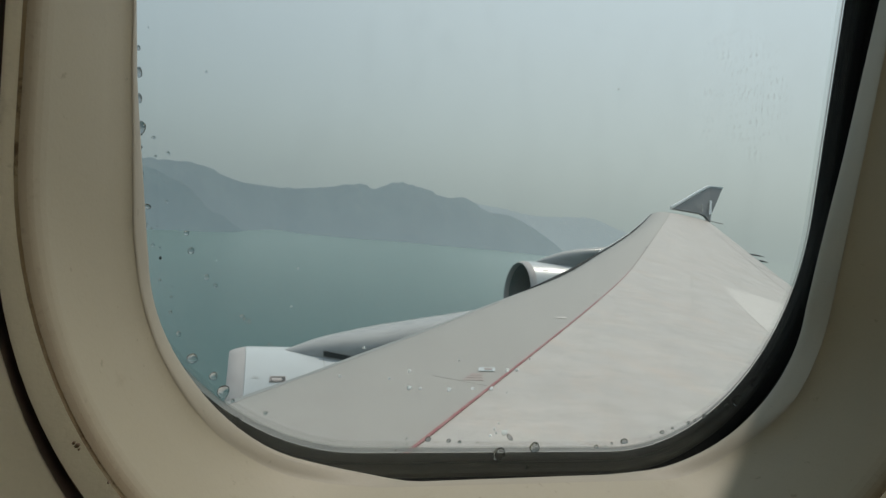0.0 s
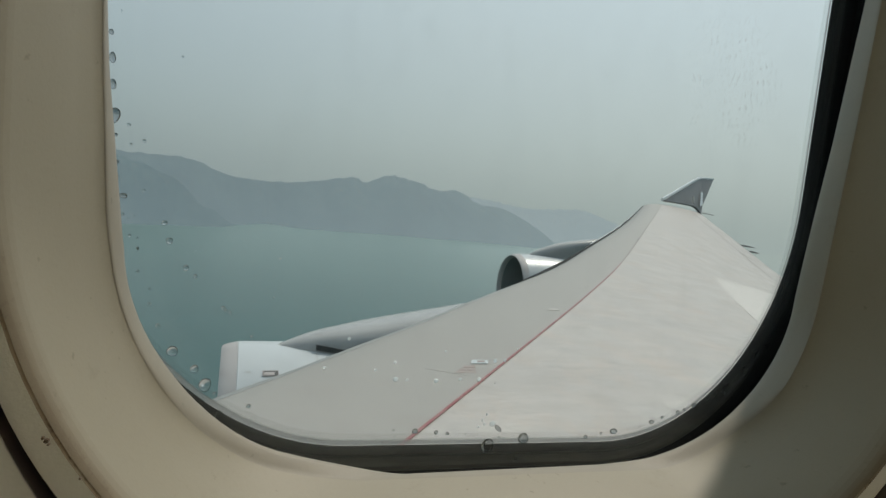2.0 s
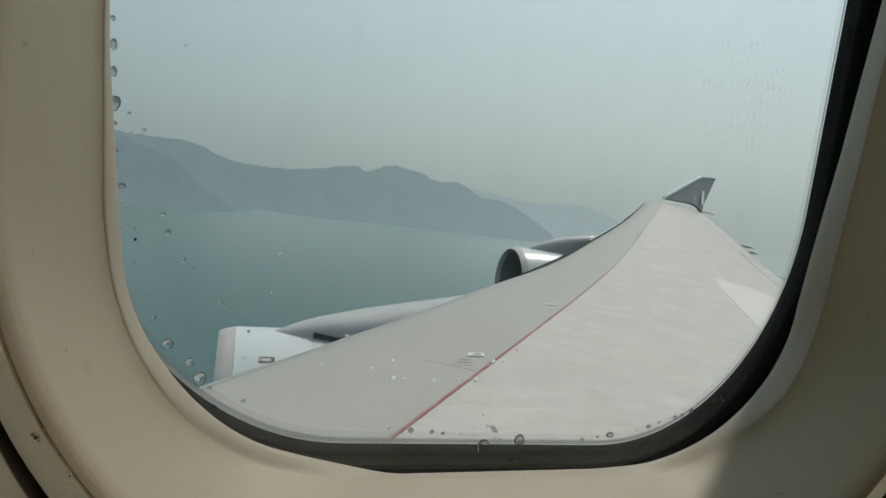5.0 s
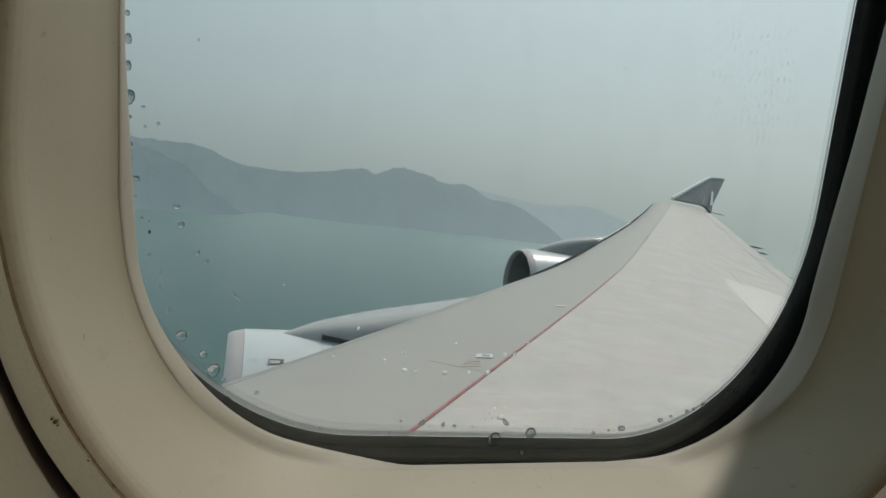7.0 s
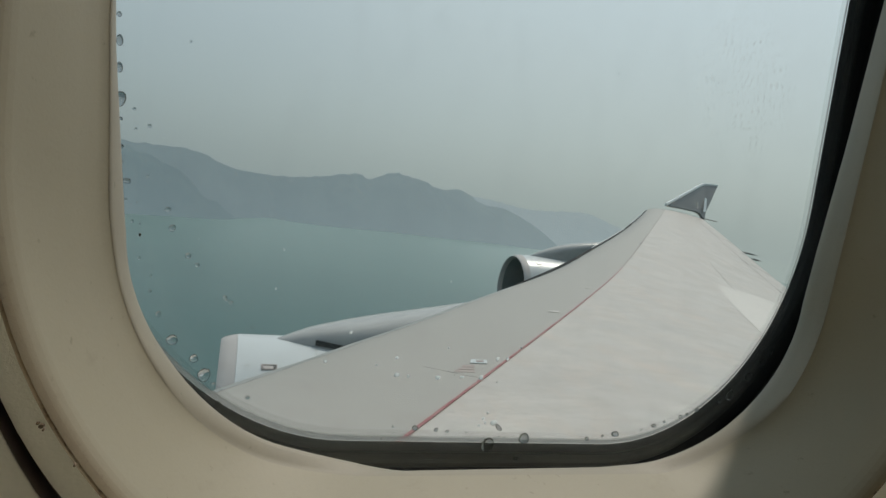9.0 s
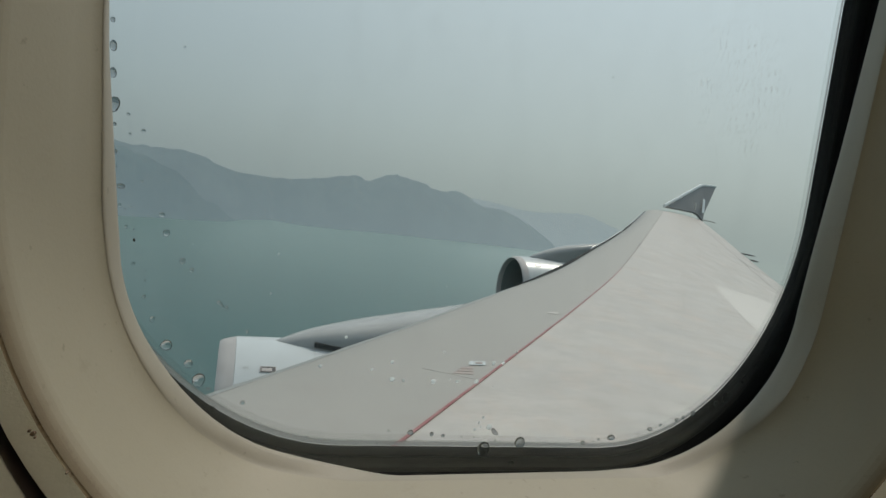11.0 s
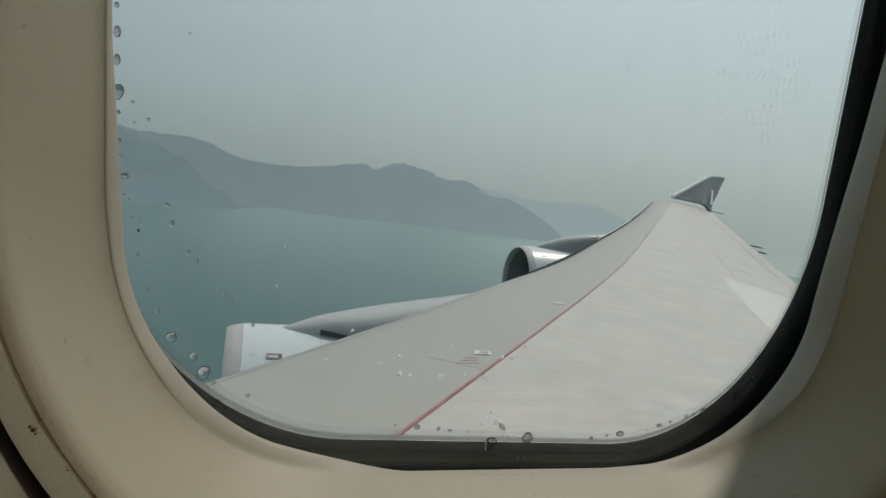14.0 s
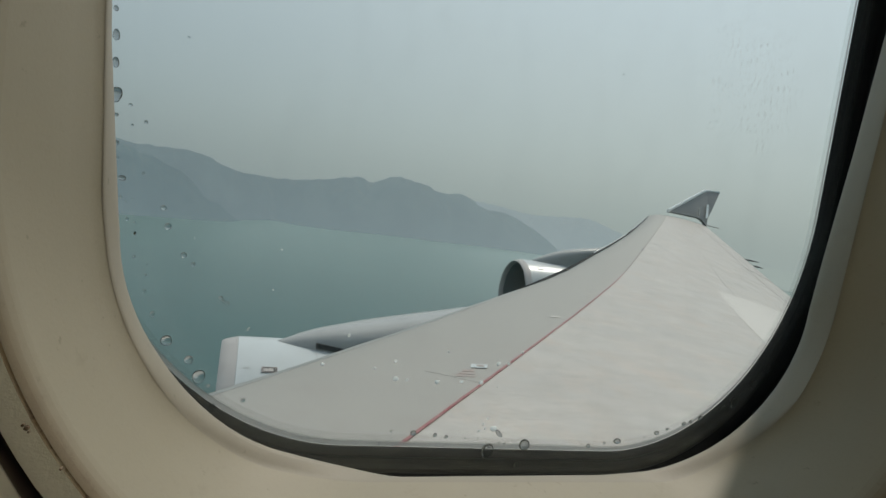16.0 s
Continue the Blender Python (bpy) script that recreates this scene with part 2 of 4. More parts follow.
k = Mat("red_paint", (0.235, 0.062, 0.066), 0.5)
k.tint(k.span(k.noise(7, 5), 0.42, 0.62, 0, 0.75), (0.31, 0.165, 0.155))
m_red = k.m
k = Mat("faded_red_paint", (0.30, 0.225, 0.205), 0.55)
k.tint(k.span(k.noise(60, 5, 0.7), 0.42, 0.58), (0.295, 0.265, 0.242))
m_faded = k.m
k = Mat("dull_flap", (0.30, 0.26, 0.25), 0.5, 0.2)
k.tint(k.span(k.noise(20, 5), 0.4, 0.6), (0.22, 0.20, 0.195))
m_faded2 = k.m
k = Mat("grey_stencil", (0.33, 0.325, 0.315), 0.55)
k.tint(k.span(k.noise(40, 5), 0.4, 0.6), (0.38, 0.38, 0.375))
m_stencil = k.m
k = Mat("winglet_paint", (0.245, 0.242, 0.238), 0.38)
k.tint(k.span(k.noise(2), 0.4, 0.7, 0, 0.5), (0.19, 0.19, 0.19))
m_winglet = k.m
k = Mat("joint_dark", (0.185, 0.155, 0.142), 0.7)
k.tint(k.span(k.noise(3, 5, 0.7), 0.40, 0.66), (0.30, 0.265, 0.24))
m_joint = k.m

k = Mat("faint_joint", (0.235, 0.225, 0.21), 0.6)
k.tint(k.span(k.noise(3, 5, 0.7), 0.36, 0.56), (0.288, 0.268, 0.245))
m_faint = k.m
k = Mat("skin_seam", (0.315, 0.295, 0.27), 0.6)
k.tint(k.span(k.noise(5, 5, 0.7), 0.35, 0.55), (0.362, 0.34, 0.31))
m_seam = k.m

# glass pane: clear, with a light film of dust and smears
m_glass = bpy.data.materials.new("window_glass")
m_glass.use_nodes = True
gt = m_glass.node_tree
gt.nodes.clear()
g_out = gt.nodes.new("ShaderNodeOutputMaterial")
g_tr = gt.nodes.new("ShaderNodeBsdfTransparent")
g_tr.inputs[0].default_value = (0.965, 0.985, 0.98, 1)
g_gl = gt.nodes.new("ShaderNodeBsdfGlossy")
g_gl.inputs["Roughness"].default_value = 0.02
g_lw = gt.nodes.new("ShaderNodeLayerWeight")
g_lw.inputs[0].default_value = 0.5
g_pw = gt.nodes.new("ShaderNodeMath")
g_pw.operation = "POWER"
g_pw.inputs[1].default_value = 4.0
g_fr = gt.nodes.new("ShaderNodeMapRange")
g_fr.inputs["To Min"].default_value, g_fr.inputs["To Max"].default_value = 0.02, 0.35
gt.links.new(g_lw.outputs["Facing"], g_pw.inputs[0])
gt.links.new(g_pw.outputs[0], g_fr.inputs[0])
g_m1 = gt.nodes.new("ShaderNodeMixShader")
g_df = gt.nodes.new("ShaderNodeBsdfTranslucent")
g_df.inputs[0].default_value = (0.8, 0.82, 0.8, 1)
g_m2 = gt.nodes.new("ShaderNodeMixShader")
g_tc = gt.nodes.new("ShaderNodeTexCoord")
g_n1 = gt.nodes.new("ShaderNodeTexNoise")
g_n1.inputs["Scale"].default_value, g_n1.inputs["Detail"].default_value = 38, 12
g_n1.inputs["Roughness"].default_value = 0.7
g_r1 = gt.nodes.new("ShaderNodeMapRange")
for key, v in zip(("From Min", "From Max", "To Min", "To Max"), (0.52, 0.74, 0.0015, 0.014)):
    g_r1.inputs[key].default_value = v
# dried run marks, long and thin, that dim the view a little
g_mp = gt.nodes.new("ShaderNodeMapping")
g_mp.inputs["Scale"].default_value = (90, 1, 34)
g_n3 = gt.nodes.new("ShaderNodeTexNoise")
g_n3.inputs["Scale"].default_value, g_n3.inputs["Detail"].default_value, g_n3.inputs["Roughness"].default_value = 1.0, 9, 0.7
g_r4 = gt.nodes.new("ShaderNodeMapRange")
for key, v in zip(("From Min", "From Max", "To Min", "To Max"), (0.50, 0.72, 0.0, 1.0)):
    g_r4.inputs[key].default_value = v
g_mc = gt.nodes.new("ShaderNodeMix")
g_mc.data_type = "RGBA"
g_mc.inputs[6].default_value, g_mc.inputs[7].default_value = (0.970, 0.987, 0.981, 1), (0.954, 0.970, 0.965, 1)
gt.links.new(g_tc.outputs["Object"], g_mp.inputs[0])
gt.links.new(g_mp.outputs[0], g_n3.inputs["Vector"])
gt.links.new(g_n3.outputs[0], g_r4.inputs[0])
gt.links.new(g_r4.outputs[0], g_mc.inputs[0])
gt.links.new(g_mc.outputs[2], g_tr.inputs[0])
gt.links.new(g_tc.outputs["Object"], g_n1.inputs["Vector"])
gt.links.new(g_n1.outputs[0], g_r1.inputs[0])
g_n2 = gt.nodes.new("ShaderNodeTexNoise")
g_n2.inputs["Scale"].default_value, g_n2.inputs["Detail"].default_value, g_n2.inputs["Roughness"].default_value = 11, 10, 0.75
g_r2 = gt.nodes.new("ShaderNodeMapRange")
for key, v in zip(("From Min", "From Max", "To Min", "To Max"), (0.54, 0.70, 0.0, 0.013)):
    g_r2.inputs[key].default_value = v
g_sep = gt.nodes.new("ShaderNodeSeparateXYZ")
gt.links.new(g_tc.outputs["Object"], g_sep.inputs[0])


def g_math(op, a, b):
    n = gt.nodes.new("ShaderNodeMath")
    n.operation = op
    for i, v in enumerate((a, b)):
        if isinstance(v, (int, float)):
            n.inputs[i].default_value = v
        else:
            gt.links.new(v, n.inputs[i])
    return n.outputs[0]


g_u = g_math("POWER", g_math("ABSOLUTE", g_math("DIVIDE", g_math("SUBTRACT", g_sep.outputs[0], 0.1039), 0.1420), 0), 3.2)
g_v = g_math("POWER", g_math("ABSOLUTE", g_math("DIVIDE", g_math("SUBTRACT", g_sep.outputs[2], 0.107), 0.1934), 0), 3.2)
g_r3 = gt.nodes.new("ShaderNodeMapRange")
for key, v in zip(("From Min", "From Max", "To Min", "To Max"), (0.84, 0.98, 0.0, 0.012)):
    g_r3.inputs[key].default_value = v
gt.links.new(g_math("ADD", g_u, g_v), g_r3.inputs[0])
gt.links.new(g_tc.outputs["Object"], g_n2.inputs["Vector"])
gt.links.new(g_n2.outputs[0], g_r2.inputs[0])
g_n4 = gt.nodes.new("ShaderNodeTexNoise")
g_n4.inputs["Scale"].default_value, g_n4.inputs["Detail"].default_value, g_n4.inputs["Roughness"].default_value = 1.0, 6, 0.72
g_mp4 = gt.nodes.new("ShaderNodeMapping")
g_mp4.inputs["Scale"].default_value = (620, 1, 260)
gt.links.new(g_tc.outputs["Object"], g_mp4.inputs[0])
gt.links.new(g_mp4.outputs[0], g_n4.inputs["Vector"])
g_r5 = gt.nodes.new("ShaderNodeMapRange")
for key, v in zip(("From Min", "From Max", "To Min", "To Max"), (0.57, 0.68, 0.0, 0.28)):
    g_r5.inputs[key].default_value = v
gt.links.new(g_n4.outputs[0], g_r5.inputs[0])
g_px = g_math("POWER", g_math("ABSOLUTE", g_math("DIVIDE", g_math("SUBTRACT", g_sep.outputs[0], 0.196), 0.030), 0), 2.0)
g_pz = g_math("POWER", g_math("ABSOLUTE", g_math("DIVIDE", g_math("SUBTRACT", g_sep.outputs[2], 0.062), 0.036), 0), 2.0)
g_patch = g_math("MAXIMUM", g_math("SUBTRACT", 1.0, g_math("ADD", g_px, g_pz)), 0.0)
g_film = g_math("ADD", g_math("ADD", g_r1.outputs[0], g_r2.outputs[0]), g_r3.outputs[0])
gt.links.new(g_math("ADD", g_film, g_math("MULTIPLY", g_r5.outputs[0], g_patch)), g_m2.inputs[0])
gt.links.new(g_fr.outputs[0], g_m1.inputs[0])
gt.links.new(g_tr.outputs[0], g_m1.inputs[1])
gt.links.new(g_gl.outputs[0], g_m1.inputs[2])
gt.links.new(g_m1.outputs[0], g_m2.inputs[1])
gt.links.new(g_df.outputs[0], g_m2.inputs[2])
gt.links.new(g_m2.outputs[0], g_out.inputs[0])

k = Mat("water_drop", (0.80, 0.825, 0.83), 0.02)
k.b.inputs["Transmission Weight"].default_value = 1.0
k.b.inputs["IOR"].default_value = 1.33
m_drop = k.m

# edge drops tinted dark in place of the black seal that they refract
k = Mat("dark_drop", (0.55, 0.57, 0.58), 0.02)
k.b.inputs["Transmission Weight"].default_value = 1.0
k.b.inputs["IOR"].default_value = 1.33
m_dark_drop = k.m

# fine spray, its glint of daylight put in as a whitish translucent mix
k = Mat("glint_drop", (0.97, 0.99, 1.0), 0.15)
k.b.inputs["Transmission Weight"].default_value = 1.0
k.b.inputs["IOR"].default_value = 1.33
cd_tl = k.t.nodes.new("ShaderNodeBsdfTranslucent")
cd_tl.inputs[0].default_value = (0.95, 0.96, 0.95, 1)
cd_mx = k.t.nodes.new("ShaderNodeMixShader")
cd_mx.inputs[0].default_value = 0.5
k.t.links.new(k.b.outputs[0], cd_mx.inputs[1])
k.t.links.new(cd_tl.outputs[0], cd_mx.inputs[2])
k.t.links.new(cd_mx.outputs[0], k.t.nodes["Material Output"].inputs[0])
m_glint = k.m

# sea
k = Mat("sea_water", (0.012, 0.059, 0.055), 0.30, 0.0, 0.42)
k.tint(k.span(k.noise(0.0012, 3, 0.5, (1, 0.35, 1)), 0.35, 0.7, 0, 0.5), (0.020, 0.086, 0.083))
k.tint(k.span(k.noise(0.009, 6, 0.7, (0.35, 1, 1)), 0.45, 0.7, 0, 0.35), (0.030, 0.094, 0.090))
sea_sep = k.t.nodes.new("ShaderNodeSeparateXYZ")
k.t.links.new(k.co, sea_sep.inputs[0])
# haze put into the water's colour: paler towards the far shore and aft
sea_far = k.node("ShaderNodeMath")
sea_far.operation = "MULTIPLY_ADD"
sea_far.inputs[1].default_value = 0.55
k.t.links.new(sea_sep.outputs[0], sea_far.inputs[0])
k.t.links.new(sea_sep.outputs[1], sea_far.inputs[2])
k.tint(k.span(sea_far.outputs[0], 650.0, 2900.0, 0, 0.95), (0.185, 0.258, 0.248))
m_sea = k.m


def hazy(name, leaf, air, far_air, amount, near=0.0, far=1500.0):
    """Wooded slopes far off, mostly covered by haze that is put in as emission; paler where the range runs away."""
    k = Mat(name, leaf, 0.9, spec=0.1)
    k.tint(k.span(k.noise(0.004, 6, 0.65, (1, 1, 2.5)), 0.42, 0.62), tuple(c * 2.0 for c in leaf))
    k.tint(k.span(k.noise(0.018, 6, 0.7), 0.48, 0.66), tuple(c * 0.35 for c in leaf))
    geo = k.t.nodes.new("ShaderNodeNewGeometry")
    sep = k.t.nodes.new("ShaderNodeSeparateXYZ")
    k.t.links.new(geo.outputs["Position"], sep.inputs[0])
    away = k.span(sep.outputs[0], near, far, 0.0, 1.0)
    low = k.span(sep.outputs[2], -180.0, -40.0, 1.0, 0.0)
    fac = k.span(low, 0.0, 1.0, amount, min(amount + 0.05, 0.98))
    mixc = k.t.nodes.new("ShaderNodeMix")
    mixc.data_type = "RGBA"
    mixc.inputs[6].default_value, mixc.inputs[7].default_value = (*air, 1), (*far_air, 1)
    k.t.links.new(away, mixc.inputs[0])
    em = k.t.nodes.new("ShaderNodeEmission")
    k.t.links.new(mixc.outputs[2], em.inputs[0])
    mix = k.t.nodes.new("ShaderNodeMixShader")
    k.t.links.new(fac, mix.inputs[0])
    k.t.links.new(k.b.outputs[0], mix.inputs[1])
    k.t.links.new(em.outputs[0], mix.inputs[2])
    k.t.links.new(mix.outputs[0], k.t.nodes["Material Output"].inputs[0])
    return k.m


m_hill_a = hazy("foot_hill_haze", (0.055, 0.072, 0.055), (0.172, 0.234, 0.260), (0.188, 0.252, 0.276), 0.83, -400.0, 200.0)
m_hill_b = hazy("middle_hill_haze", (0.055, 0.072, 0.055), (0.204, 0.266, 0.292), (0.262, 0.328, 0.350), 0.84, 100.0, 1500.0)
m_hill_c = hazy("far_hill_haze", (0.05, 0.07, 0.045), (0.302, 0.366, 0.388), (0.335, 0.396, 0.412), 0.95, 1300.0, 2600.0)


# ---- mesh helpers ----
def finish(name, bm, material, parent=None, label="", smooth=True):
    me = bpy.data.meshes.new(name)
    bmesh.ops.recalc_face_normals(bm, faces=bm.faces)
    bm.to_mesh(me)
    bm.free()
    for p in me.polygons:
        p.use_smooth = smooth
    if smooth:
        me.set_sharp_from_angle(angle=radians(38))
    me.materials.append(material)
    ob = new(name, me)
    if parent is not None:
        ob.parent = parent
    if label:
        ob["label"] = label
    return ob


def part(name, bm, material, parent, label="", smooth=True):
    return finish(name, bm, material, parent, label, smooth)


def empty(name, place=(0, 0, 0)):
    ob = new(name)
    ob.location = place
    return ob


def loft(rings, closed=True, caps=False, wrap=False):
    """Skin over rings of points, each ring closed or open."""
    bm = bmesh.new()
    vs = [[bm.verts.new(p) for p in ring] for ring in rings]
    n = len(rings[0])
    pairs = list(zip(vs, vs[1:])) + ([(vs[-1], vs[0])] if wrap else [])
    for a, b in pairs:
        for i in range(n if closed else n - 1):
            j = (i + 1) % n
            bm.faces.new((a[i], a[j], b[j], b[i]))
    if caps:
        bm.faces.new(vs[0])
        bm.faces.new(vs[-1])
    return bm


def box(bm, lo, hi):
    vs = [bm.verts.new((x, y, z)) for x in (lo[0], hi[0]) for y in (lo[1], hi[1]) for z in (lo[2], hi[2])]
    for f in ((0, 1, 3, 2), (4, 6, 7, 5), (0, 4, 5, 1), (2, 3, 7, 6), (0, 2, 6, 4), (1, 5, 7, 3)):
        bm.faces.new([vs[i] for i in f])
    return bm


def knots(xs, ys):
    """A smooth monotone-ish curve through a few knots."""
    xs, ys = list(xs), list(ys)
    d = [(ys[i + 1] - ys[i]) / (xs[i + 1] - xs[i]) for i in range(len(xs) - 1)]
    m = [d[0]] + [(a + b) / 2 if a * b > 0 else 0.0 for a, b in zip(d, d[1:])] + [d[-1]]

    def at(x):
        i = max(0, min(len(xs) - 2, sum(1 for v in xs[1:-1] if x > v)))
        h = xs[i + 1] - xs[i]
        u = (x - xs[i]) / h
        if u < 0:
            return ys[i] + m[i] * (x - xs[i])
        if u > 1:
            return ys[i + 1] + m[i + 1] * (x - xs[i + 1])
        return (ys[i] * (1 + 2 * u) * (1 - u) ** 2 + m[i] * h * u * (1 - u) ** 2
                + ys[i + 1] * u * u * (3 - 2 * u) + m[i + 1] * h * u * u * (u - 1))

    return at


# ---- the window: rounded rings about its middle, lofted into frame parts ----
WX, WZ = 0.100, 0.107
# the moulding's foot is not quite straight: how far it sags along its length
foot_dip = knots((0.0, 0.02, 0.030, 0.042, 0.050, 0.062, 0.080, 0.108, 0.130, 0.148, 0.165, 0.20), (0.0021, 0.0009, -0.0003, -0.0009, -0.0006, 0.0005, 0.0008, 0.0006, 0.0, -0.0007, 0.0, 0.0))


def ring(a, b, r, y, dx=0.0, foot=None, lean=0.0, n=28):
    """A rounded rectangle a by b (halves) with corner radius r (or across and up), at depth y (foot: the depth at its foot and head); lean spreads the sides upwards."""
    rx, rz = r if isinstance(r, tuple) else (r, r)
    slope = -0.028 * max(0.0, min(1.0, (y - 0.14) / 0.03))
    raw = []
    for cx, cz, a0 in ((a - rx, b - rz, 0), (-a + rx, b - rz, 90), (-a + rx, -b + rz, 180), (a - rx, -b + rz, 270)):
        for i in range(n + 1):
            t = radians(a0 + 90 * i / n)
            raw.append((cx + rx * math.cos(t), cz + rz * math.sin(t), math.cos(t), abs(math.sin(t))))
        if a0 in (90, 270):
            far = (-a, -b + rz, -1.0, 0.0) if a0 == 90 else (a, b - rz, 1.0, 0.0)
            here = raw[-1]
            raw += [tuple(p + (q - p) * k / 12 for p, q in zip(here, far)) for k in range(1, 12)]
    out = []
    for x, z, c, s in raw:
        q = max(0.0, min(1.0, (s - 0.52) / 0.38)) if foot is not None else 0.0
        q = q * q * (3 - 2 * q)
        h = WZ + z + slope * x
        spread = 0.0 if h < -0.02 else 0.1 * (h + 0.02) if h < 0.036 else 0.0056 + 0.045 * (h - 0.036)
        if c > 0:
            spread += 0.036 * max(0.0, h - 0.03)
        if foot is not None and z < 0:
            h -= foot_dip(WX + dx + x) * q
        out.append((WX + dx + x + lean * spread * (1 if c > 0 else -1) * min(1.0, abs(c) * 1.6), y + ((foot or y) - y) * q, h))
    return out


window = tagged(empty("window_1", (0, 0, 0)), "cabin window with cream plastic reveal and clear rain-spotted pane", "window", kind="structure")

PANE_Y = 0.1975
GX = 0.0039
bm = loft([ring(0.1555, 0.2078, 0.1040, PANE_Y - 0.003, GX), ring(0.1555, 0.2078, 0.1040, PANE_Y, GX)], caps=True)
pane = part("pane", bm, m_glass, window, "clear acrylic pane with faint smears", smooth=False)
pane.visible_shadow = False

# bevelled edge of the pane, clear inside and cloudier towards the seal


def seal_ring(a, b, r, y):
    return ring(a, b, (r, r + 0.0188), y, 0.0021)


steps = [ring(0.1422 + 0.0034 * u, 0.1922 + 0.0040 * u, (0.0905 + 0.0020 * u, 0.1024 + 0.0089 * u), 0.2020 - 0.0012 * math.sin(u * 2.6), 0.0024 - 0.0003 * u) for u in [i / 16 for i in range(17)]]
rim = part("pane_edge", loft(steps), m_retain[0], window, "pale translucent bevelled edge of the pane")
for m in m_retain[1:]:
    rim.data.materials.append(m)
for i, p in enumerate(rim.data.polygons):
    p.material_index = i // len(steps[0])
# rubber seal: two ribs and the wall up to the plastic lip
bm = loft([seal_ring(0.1456, 0.1962, 0.0926, 0.2010), seal_ring(0.1467, 0.1973, 0.0936, 0.2004), seal_ring(0.1490, 0.1996, 0.0960, 0.2004), seal_ring(0.1498, 0.2005, 0.0970, 0.2014),
           seal_ring(0.1506, 0.2012, 0.0978, 0.2014), seal_ring(0.1517, 0.2026, 0.0990, 0.2004)])
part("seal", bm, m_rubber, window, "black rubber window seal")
bm = loft([seal_ring(0.1516, 0.2027, 0.0992, 0.2006), seal_ring(0.1526, 0.2037, 0.1000, 0.1999), seal_ring(0.1542, 0.2050, 0.1012, 0.2000), seal_ring(0.1550, 0.2058, 0.1018, 0.2008)])
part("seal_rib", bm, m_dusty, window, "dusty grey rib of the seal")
bm = loft([seal_ring(0.1549, 0.2057, 0.1017, 0.2009), seal_ring(0.1612, 0.2115, 0.1060, 0.2009), seal_ring(0.1612, 0.2115, 0.1060, 0.1838)])
part("seal_wall", bm, m_clean, window, "black rubber wall behind the lip")
# rolled lip, undercut at the sides and flush with the reveal at the foot
SX = 0.0028
bm = loft([ring(0.1600, 0.2120, 0.112, 0.1838, 0.0019, None, 0.5), ring(0.1271, 0.1977, (0.0895, 0.071), 0.1822, 0.0022, 0.1806, 1.27), ring(0.1243, 0.1960, (0.0875, 0.069), 0.1800, 0.0022, 0.1792, 1.27), ring(0.1234, 0.1955, (0.0841, 0.0690), 0.1780, 0.0022, 0.1780, 1.27),
           ring(0.1235, 0.1955, (0.0815, 0.0705), 0.1755, 0.0020, 0.1771, 1.12), ring(0.1239, 0.1956, (0.0780, 0.0730), 0.1720, 0.0017, 0.1757, 0.94), ring(0.1243, 0.1957, (0.0750, 0.0750), 0.1697, 0.0014, 0.1745, 0.80), ring(0.1247, 0.1958, (0.0733, 0.0762), 0.1685, 0.0013, 0.1736, 0.74), ring(0.1250, 0.1959, (0.0733, 0.0765), 0.1683, 0.0013, 0.1731, 0.72)])
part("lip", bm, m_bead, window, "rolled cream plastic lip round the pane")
# flared reveal
bm = loft([ring(0.1250, 0.1959, (0.0733, 0.0765), 0.1684, 0.0013, 0.1732, 0.72), ring(0.1257, 0.1961, (0.0728, 0.0768), 0.1676, 0.0014, 0.1717, 0.72), ring(0.1274, 0.1967, (0.0728, 0.0778), 0.1650, 0.0016, 0.1682, 0.68), ring(0.1306, 0.1982, (0.075, 0.081), 0.1570, 0.0020, 0.1586, 0.48), ring(0.1354, 0.2030, (0.083, 0.094), 0.1450, 0.0024, None, 0.25),
           ring(0.1390, 0.2066, (0.0896, 0.1038), 0.1364, 0.0027, None, 0.09), ring(0.1398, 0.2074, (0.091, 0.106), 0.1345, SX, None, 0.06), ring(0.1406, 0.2082, (0.0925, 0.1072), 0.1329, SX, None, 0.03), ring(0.1414, 0.2090, (0.0940, 0.1084), 0.1314, SX), ring(0.1425, 0.2099, (0.0945, 0.1094), 0.1304, SX)])
reveal = part("reveal", bm, m_reveal, window, "cream plastic reveal flaring into the cabin, with grime along its seam")
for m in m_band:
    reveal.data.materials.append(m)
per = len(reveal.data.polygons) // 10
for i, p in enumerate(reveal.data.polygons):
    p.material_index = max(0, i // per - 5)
bm = loft([ring(0.1424, 0.2098, (0.0944, 0.1093), 0.1305, SX), ring(0.1427, 0.2101, (0.0946, 0.1096), 0.1304, SX), ring(0.1431, 0.2105, (0.0949, 0.1100), 0.1301, SX)])
part("seam", bm, m_dirt, window, "brown grime in the panel seam")
bm = loft([ring(0.1430, 0.2104, (0.0948, 0.1099), 0.1302, SX), ring(0.1436, 0.2116, (0.0958, 0.1098), 0.1299, SX), ring(0.1446, 0.2139, (0.0978, 0.1092), 0.1297, 0.0030), ring(0.1456, 0.2160, (0.0998, 0.1086), 0.1298, 0.0032), ring(0.1463, 0.2172, (0.1012, 0.1082), 0.1303, 0.0033), ring(0.1465, 0.2175, (0.1016, 0.1081), 0.1330, 0.0033)])
part("bezel", bm, m_bezel, window, "grey plastic bezel ring")
bm = loft([ring(0.1464, 0.2174, (0.1015, 0.1080), 0.1322, 0.0033), ring(0.1466, 0.2176, (0.1017, 0.1082), 0.1350, 0.0033), ring(0.1488, 0.2230, (0.1024, 0.1209), 0.1350, 0.0033), ring(0.1489, 0.2231, (0.1025, 0.1210), 0.1288, 0.0033)])
part("gap", bm, m_gap, window, "dark gap round the bezel")

